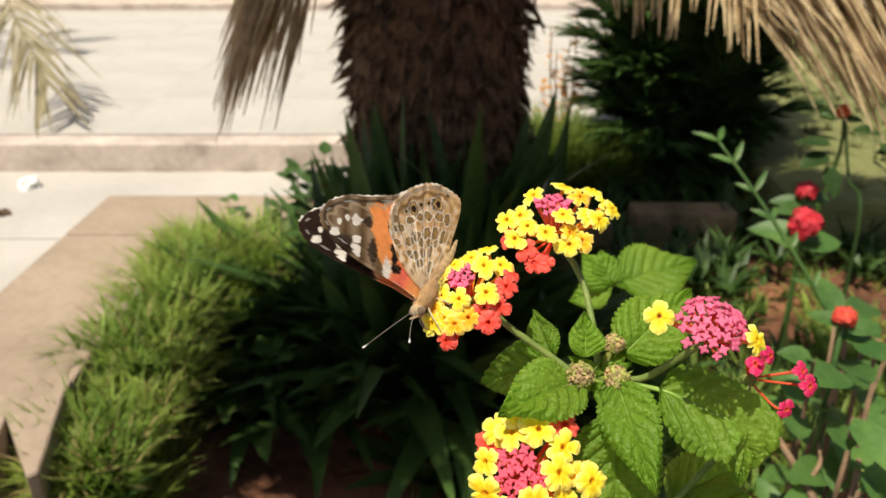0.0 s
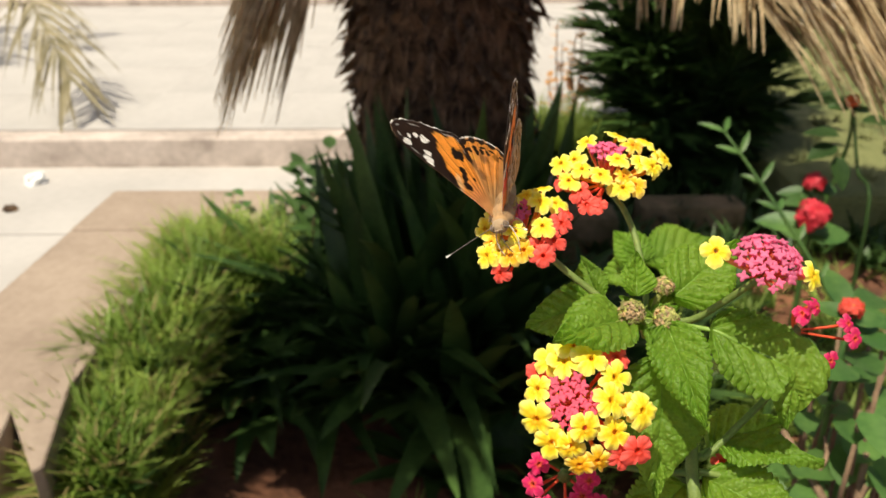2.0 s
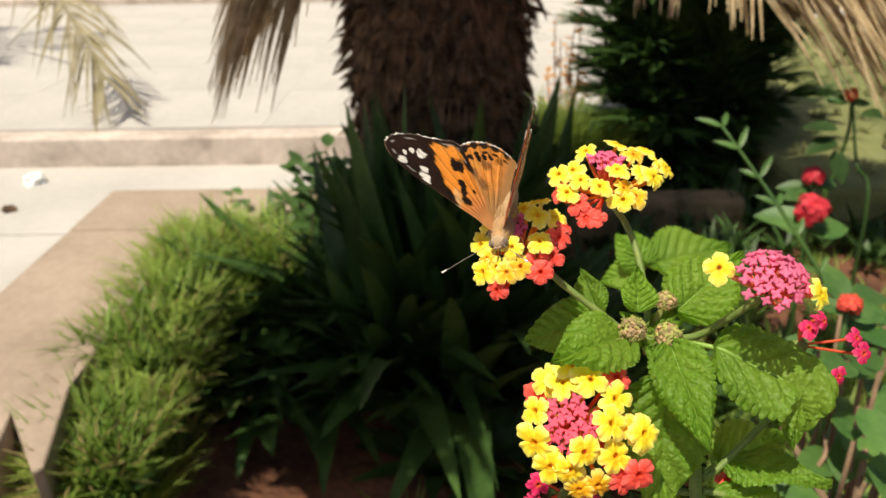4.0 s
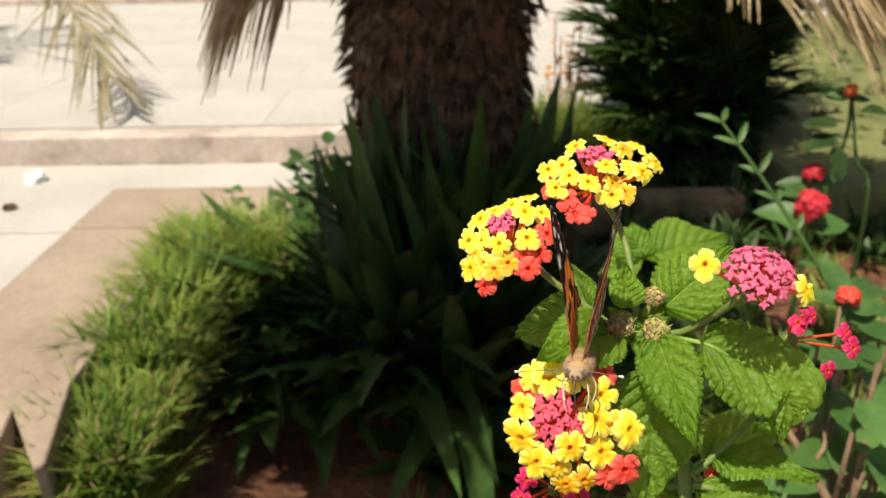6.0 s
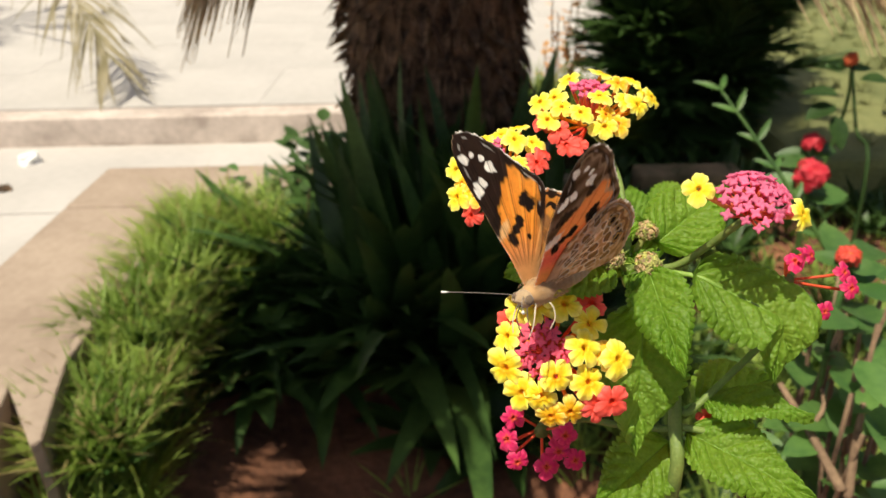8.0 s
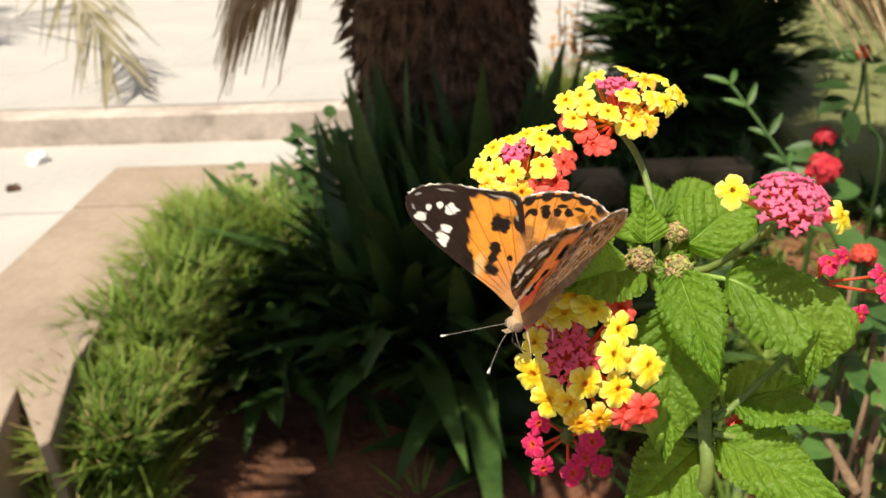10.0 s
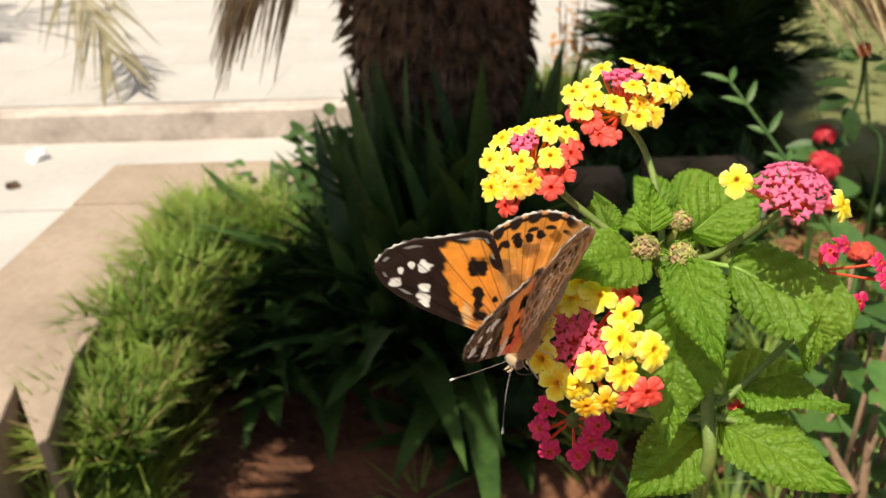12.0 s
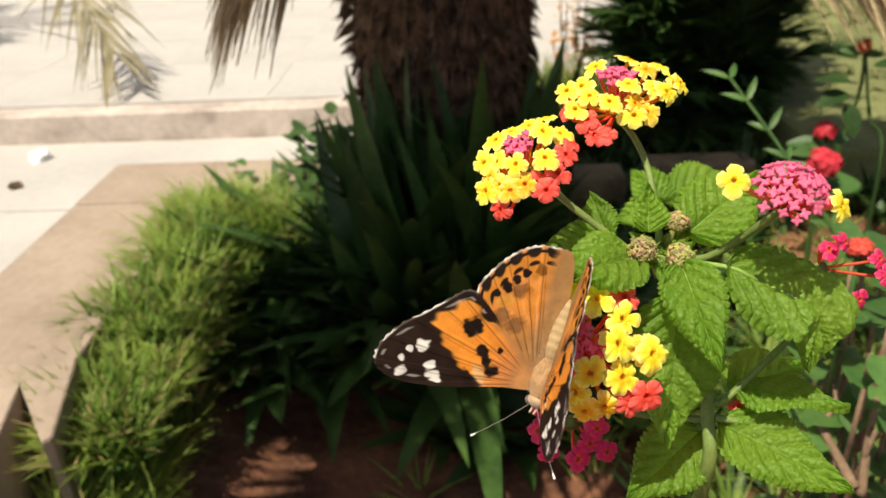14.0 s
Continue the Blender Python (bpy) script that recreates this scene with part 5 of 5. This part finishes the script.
    if under:
        c = lay(c, CREAM, (1 - smooth(0.38, 0.52, rim)) * outer * (0.15 + 0.75 * smooth(0.3, 0.55, beat)))
    else:
        c = lay(c, CREAM, (1 - smooth(0.32, 0.44, rim)) * outer * (0.35 + 0.65 * smooth(0.2, 0.5, beat)))
    return c


def wing(name, outline, root, pattern, side, lift, parent, turn=0.0):
    """One wing, coloured on both faces; side 1 right, -1 left; millimetres within."""
    around, rings = 420, 130
    edge = closed_curve(outline, around)
    mid = np.array(root, float)
    away = edge - mid
    span = np.linalg.norm(away, axis=1)
    wavy = 1 + 0.005 * np.sin(np.arange(around) * 2 * math.pi / around * 34) * (span > 12)
    u = np.linspace(0, 1, rings + 1)[1:] ** 0.8
    flat = (mid + away[None] * wavy[None, :, None] * u[:, None, None]).reshape(-1, 2)
    flat = np.vstack([mid[None], flat])
    a, b = flat[:, 0], flat[:, 1]
    rim = np.concatenate([[9.0], ((1 - u)[:, None] * span[None]).ravel()])
    # true nearest distance to the outer edge for the outermost points
    near = rim < 7
    gaps = np.full(len(a), 9.0)
    pts = flat[near]
    gaps[near] = np.min(np.hypot(pts[:, None, 0] - edge[None, ::3, 0], pts[:, None, 1] - edge[None, ::3, 1]), axis=1)
    c, s = math.cos(radians(turn)), math.sin(radians(turn))
    x, y = a * c - b * s, a * s + b * c
    rise = 0.10 * np.sin(0.55 * a) * np.sin(0.5 * b) - 0.0016 * (a - 6) ** 2 * (a > 6) + 0.12 * ribs(a, b, (14, 6, -4, -14, -24, -34, -44, -56, -68, -79), 0.7)
    verts, tints = [], []
    for under in (False, True):
        z = rise + lift + (-0.05 if under else 0.05)
        verts.append(np.stack([side * x, y, z], 1) / 1000)
        tints.append(np.clip(pattern(a, b, gaps, under), 0.004, 0.95))
    n = len(a)
    faces = [(0, 1 + k, 1 + (k + 1) % around) for k in range(around)]
    faces += [(1 + j * around + k, 1 + (j + 1) * around + k, 1 + (j + 1) * around + (k + 1) % around, 1 + j * around + (k + 1) % around) for j in range(rings - 1) for k in range(around)]
    flip = [tuple(i + n for i in f[::-1]) for f in faces]
    if side < 0:
        faces, flip = [f[::-1] for f in faces], [f[::-1] for f in flip]
    me = as_mesh(np.vstack(verts).tolist(), faces + flip, True, np.vstack(tints).tolist())
    ob = part(name, me, WING, parent)
    me.materials.append(UNDERWING)
    me.polygons.foreach_set("material_index", [0] * len(faces) + [1] * len(flip))
    return ob


def egg(centre, size, way, tint, rings=12, sides=18, wave=0.0, taper=0.0):
    """A rounded body piece along way."""
    m = frame_of(centre, way, (0, 0, 1))
    verts, tints = [], []
    for j in range(rings + 1):
        f = j / rings
        r = math.sin(math.pi * (0.04 + 0.92 * f)) ** 0.7 * (1 - taper * f) * (1 + wave * math.sin(f * 50))
        for k in range(sides):
            q = 2 * math.pi * k / sides
            verts.append(m @ Vector((size[0] * r * math.cos(q), size[1] * (f - 0.5) * 2, size[2] * r * math.sin(q))))
            tints.append(tuple(v * (1 + 0.12 * math.sin(f * 50)) for v in tint) if wave else tint)
    faces = [(sides * j + k, sides * j + (k + 1) % sides, sides * (j + 1) + (k + 1) % sides, sides * (j + 1) + k) for j in range(rings) for k in range(sides)]
    faces += [tuple(range(sides))[::-1], tuple(rings * sides + k for k in range(sides))]
    return verts, faces, tints


MM = 0.001
GOLD, GREY = (0.46, 0.275, 0.125), (0.44, 0.31, 0.18)
butterfly = thing("butterfly", "orange, black and white butterfly feeding on a flower head", "butterfly")
part("thorax", Pile().add(*egg((0, 0.4 * MM, 0.2 * MM), (2.5 * MM, 4.0 * MM, 2.2 * MM), (0, 1, 0), GOLD)).mesh(), FUR, butterfly, "furry golden brown thorax")
part("abdomen", Pile().add(*egg((0, -8.2 * MM, 0.0), (1.85 * MM, 6.0 * MM, 1.75 * MM), (0, -1, -0.02), (0.40, 0.28, 0.14), 40, 18, 0.045, 0.35)).mesh(), FUR, butterfly, "ringed tan abdomen")
head = part("head", Pile().add(*egg((0, 4.2 * MM, 0.0), (1.7 * MM, 1.35 * MM, 1.55 * MM), (0, 1, 0), GREY)).mesh(), FUR, butterfly)
for s in (-1, 1):
    part("eye", Pile().add(*egg((s * 1.4 * MM, 4.5 * MM, 0.1 * MM), (0.65 * MM, 0.9 * MM, 0.9 * MM), (0, 1, 0), (0.16, 0.11, 0.07), 8, 12)).mesh(), FUR, head, "dull brown eye")
    part("palp", Pile().add(*tube([(s * 0.35 * MM, 4.6 * MM, -0.5 * MM), (s * 0.45 * MM, 5.8 * MM, -0.1 * MM), (s * 0.4 * MM, 6.6 * MM, 0.5 * MM)], 0.32 * MM, 0.16 * MM, 6, 8), [GREY] * 48).mesh(), FUR, head)
    line = [(s * 0.5 * MM, 4.8 * MM, 0.7 * MM), (s * 4.0 * MM, 9.3 * MM, 1.8 * MM), (s * 8.2 * MM, 13.9 * MM, 2.6 * MM)]
    feeler = part("antenna", Pile().add(*tube(line, 0.065 * MM, 0.055 * MM, 16, 7), [(0.20, 0.17, 0.15)] * 112).mesh(), FUR, head)
    part("club", Pile().add(*tube([(s * 7.6 * MM, 13.2 * MM, 2.48 * MM), (s * 8.2 * MM, 13.9 * MM, 2.6 * MM), (s * 8.6 * MM, 14.3 * MM, 2.66 * MM)], 0.09 * MM, 0.24 * MM, 6, 8), [(0.25, 0.22, 0.2)] * 16 + [(0.9, 0.9, 0.85)] * 32).mesh(), FUR, feeler, "pale-tipped antenna club")
    for y0, y1, out in ((2.4, 4.8, 1.9), (0.4, 0.2, 2.6)):
        path = [(s * 0.9 * MM, y0 * MM, -1.0 * MM), (s * out * MM, (y0 + 0.6 * (y1 - y0)) * MM, -1.9 * MM), (s * out * 1.15 * MM, y1 * MM, -4.0 * MM), (s * out * 0.9 * MM, (y1 + 0.7) * MM, -6.0 * MM)]
        part("leg", Pile().add(*tube(path, 0.17 * MM, 0.09 * MM, 14, 7), [(0.62, 0.52, 0.38)] * 98).mesh(), FUR, butterfly, "thin pale leg")
part("proboscis", Pile().add(*tube([(0, 4.9 * MM, -0.7 * MM), (0, 6.2 * MM, -2.2 * MM), (0, 5.9 * MM, -4.4 * MM), (0, 5.2 * MM, -6.0 * MM)], 0.13 * MM, 0.08 * MM, 12, 7), [(0.06, 0.04, 0.03)] * 84).mesh(), FUR, head, "thin dark proboscis")
r = random.Random(77)
pile = Pile()
for k in range(2200):
    q, f = r.uniform(0, 6.283), r.uniform(0.08, 1.0)
    out = Vector((math.cos(q), 0, math.sin(q)))
    spot = Vector((2.4 * MM * math.cos(q), (4.1 - 9.7 * f) * MM, 2.1 * MM * math.sin(q) + 0.2 * MM)) * (1 - 0.25 * (f - 0.4) ** 2)
    v, q4 = blade(frame_of(spot, out * 0.6 + Vector((r.uniform(-0.4, 0.4), -0.8, r.uniform(-0.3, 0.3))), out), r.uniform(0.5, 1.05) * MM, 0.08 * MM, 0.3, 2)
    g = r.uniform(0.8, 1.25)
    pile.add(v, q4, [tuple(c * g for c in (GOLD if r.random() < 0.6 else GREY))] * len(v))
part("fur", pile.mesh(), FUR, butterfly, "golden hair on the thorax", "stuff")
WINGS = {}
for side, name in ((1, "right"), (-1, "left")):
    WINGS[name, "fore"] = wing(name + "_forewing", FORE, (0.4, -0.6), fore_pattern, side, 0.22, butterfly, -4.0)
    WINGS[name, "hind"] = wing(name + "_hindwing", HIND, (0.9, -3.0), hind_pattern, side, -0.10, butterfly)

# seconds, shift of the lantana's node in the breeze, and its lean in degrees
BREEZE = [
    (0, -0.00135, -0.00183, 0.00097, 0.13, -2.09, 2.43),
    (0.5, 0.00984, -0.00489, 0.00228, 0.66, -1.09, 2.52),
    (1, 0.01386, -0.00412, 0.00193, 0.64, -0.44, 2.10),
    (1.5, 0.01114, 0.00525, 0.00578, -0.60, -0.17, 1.73),
    (2, 0.01254, 0.00936, 0.00571, -1.13, 0.56, 1.41),
    (2.5, 0.01451, 0.00771, 0.00621, -0.88, 0.67, 1.57),
    (3, 0.01368, 0.00595, 0.00533, -0.66, 0.36, 1.64),
    (5.5, 0.01332, 0.00400, 0.00462, -1.03, 0.65, 0.32),
    (6, 0.01167, 0.00335, 0.00294, 0.09, 0.04, 0.72),
    (6.5, 0.01436, 0.00367, 0.00264, -0.16, 1.11, 0.27),
    (7, 0.01316, 0.00239, 0.00151, -0.01, 0.89, 0.33),
    (7.5, 0.01373, 0.00315, 0.00182, -0.22, 1.09, 0.30),
    (8, 0.01182, 0.00476, 0.00079, -0.92, 1.02, -0.10),
    (10.5, 0.01812, 0.01138, 0.00054, -0.60, 1.15, -0.41),
    (11, 0.02110, 0.01283, 0.00010, -0.08, 1.14, 0.05),
    (11.5, 0.02038, 0.01382, -0.00031, -0.09, 1.05, 0.08),
    (12, 0.02033, 0.01322, -0.00046, -0.28, 1.14, -0.34),
    (12.5, 0.02025, 0.01198, -0.00057, -0.24, 0.85, -0.35),
    (13, 0.02056, 0.01112, -0.00020, -0.10, 0.94, -0.54),
    (13.5, 0.02020, 0.00978, 0.00075, 0.29, 0.68, -0.05),
    (14, 0.01991, 0.00955, 0.00050, 0.44, 0.66, 0.18),
]
# seconds, shift to the right and up of the hanging dry leaves
SWAY = [(0, 0.000, 0.000), (1.5, -0.002, -0.002), (3, -0.004, 0.001), (6, -0.015, 0.040), (6.5, -0.022, 0.032), (7.5, -0.032, 0.057), (8, -0.030, 0.051), (10.5, 0.008, 0.002), (11, 0.008, 0.003), (12.5, -0.003, 0.009), (14, -0.006, 0.013)]
# seconds, place, turn (w x y z), lift of the left and of the right wings, sweep of the forewings
FLIGHT = [
    (0, -0.00323, 0.13164, 0.92859, 0.30850, -0.33780, -0.16860, 0.87310, 85, 81.6, 2),
    (0.5, 0.00784, 0.13410, 0.92577, 0.4604, -0.2218, -0.3534, 0.7836, 84.8, 85.0, -0.8),
    (1, 0.01189, 0.13709, 0.92475, 0.5031, -0.3035, -0.3749, 0.7170, 88.2, 87.9, 2.6),
    (1.5, 0.00883, 0.14118, 0.92952, 0.4104, -0.4299, -0.3526, 0.7228, 87.1, 86.4, 2.2),
    (1.78, 0.00969, 0.14340, 0.92961, 0.4103, -0.4295, -0.3522, 0.7232, 87.1, 86.4, 2.2),
    (2, 0.01544, 0.14288, 0.93791, 0.1213, -0.2424, -0.0554, 0.9609, 60.2, 72.6, 0.2),
    (2.5, 0.01793, 0.13977, 0.93981, 0.1341, -0.1592, -0.0798, 0.9749, 58.0, 63.1, -0.4),
    (3, 0.01746, 0.14185, 0.93692, 0.1484, -0.1684, -0.1191, 0.9672, 61.2, 62.8, -0.8),
    (3.25, 0.01744, 0.14169, 0.93681, 0.1484, -0.1684, -0.1192, 0.9672, 61.2, 62.8, -0.8),
    (4, 0.01737, 0.14122, 0.93648, 0.1484, -0.1687, -0.1196, 0.9671, 61.2, 62.8, -0.8),
    (4.35, 0.02924, 0.12547, 0.94876, 0.1484, -0.1688, -0.1198, 0.9671, 25.2, 25.4, -0.8),
    (4.7, 0.03386, 0.12051, 0.92148, -0.1207, 0.0587, 0.1260, 0.9829, 52.5, 49.7, -1.5),
    (5.3, 0.03381, 0.12014, 0.92121, -0.1207, 0.0585, 0.1257, 0.9829, 52.5, 49.7, -1.5),
    (5.5, 0.03072, 0.11406, 0.92580, 0.05340, 0.08760, 0.17770, 0.97870, 47.7, 45.2, -5.4),
    (6, 0.02999, 0.11351, 0.91745, 0.1407, -0.0339, 0.1689, 0.9750, 77.8, 83.5, -5.4),
    (6.5, 0.03274, 0.11542, 0.91919, 0.1401, -0.1004, 0.2163, 0.9610, 57.5, 78.7, -3.9),
    (6.62, 0.03240, 0.11511, 0.91891, 0.1403, -0.1005, 0.2162, 0.9610, 57.5, 78.7, -3.9),
    (7, 0.02643, 0.10927, 0.92105, 0.3192, -0.0806, 0.0882, 0.9401, 61.4, 65.3, 0.4),
    (7.5, 0.02723, 0.11123, 0.91903, 0.3682, -0.0948, 0.1008, 0.9194, 64.6, 76.9, 2.7),
    (8, 0.02483, 0.11097, 0.91893, 0.3850, -0.0714, 0.0771, 0.9170, 61.7, 67.0, 4.8),
    (8.3, 0.02549, 0.11159, 0.91902, 0.3847, -0.0712, 0.0773, 0.9171, 61.7, 67.0, 4.8),
    (10.2, 0.02362, 0.11980, 0.91361, 0.4915, -0.2049, -0.1591, 0.8314, 47.0, 53.9, 0.7),
    (10.5, 0.02429, 0.12042, 0.91369, 0.4913, -0.2046, -0.1590, 0.8316, 47.0, 53.9, 0.7),
    (11, 0.02703, 0.12003, 0.91175, 0.5553, -0.2236, -0.2687, 0.7546, 53.9, 67.0, -1.6),
    (11.5, 0.02593, 0.12199, 0.91164, 0.5710, -0.1903, -0.2817, 0.7473, 53.2, 55.8, -6.3),
    (11.65, 0.02604, 0.12196, 0.91152, 0.5711, -0.1902, -0.2819, 0.7472, 53.2, 55.8, -6.3),
    (12, 0.02503, 0.11914, 0.90649, 0.4468, -0.2295, -0.3739, 0.7797, 61.1, 63.9, -2),
    (12.5, 0.02530, 0.11782, 0.90566, 0.4534, -0.2560, -0.3566, 0.7758, 54.1, 59.5, -2.1),
    (13, 0.02528, 0.11583, 0.90539, 0.4460, -0.2517, -0.3700, 0.7751, 54.9, 63.4, -2.9),
    (13.5, 0.02778, 0.11431, 0.90384, 0.3676, -0.2313, -0.4784, 0.7632, 45.2, 48.1, -2.7),
    (14, 0.02830, 0.11374, 0.90117, 0.2909, -0.1577, -0.4525, 0.8282, 58.5, 48.9, 5.6),
]


def motions():
    """The lantana rocks in the breeze; the butterfly on it turns its body and opens and shuts its wings; the dry fronds sway."""
    hub = Vector((0.0342, 0.1331, 0.9100))
    walk(lantana, [(row[0], Matrix.Translation(hub + Vector(row[1:4])) @ pose(0, 0, 0, *row[4:]) @ Matrix.Translation(-hub)) for row in BREEZE])
    walk(butterfly, [(t, Matrix.LocRotScale(p, q, None)) for t, p, q in ((row[0], Vector(row[1:4]), Quaternion(row[4:8])) for row in FLIGHT)])
    for side, name, col in ((1, "right", 9), (-1, "left", 8)):
        for which in ("fore", "hind"):
            rows = []
            for row in FLIGHT:
                sweep = row[10] if which == "fore" else 0.6 * row[10] + (9.0 if row[0] < 1.8 else 0.0)
                rows.append((row[0], pose(side * 0.0010, 0.0015, 0.0010, 0, -side * row[col], 0) @ pose(0, 0, 0, 0, 0, side * sweep)))
            walk(WINGS[name, which], rows)
    for leaf, amount in ((dry_left, 1.0), (dry_left_b, 1.0), (dry_left_c, 0.8), (dry_right, 0.6), (dry_right_b, 0.9), (dry_right_c, 0.9)):
        walk(leaf, [(t, pose(amount * x, 0, amount * z)) for t, x, z in SWAY])
    walk(far_frond, [(t, pose(x, 0, 0)) for t, x in ((0, 0), (1.5, 0.02), (3, 0.13), (5.5, 0.17), (8, 0.19), (11, 0.18), (14, 0.18))])


motions()
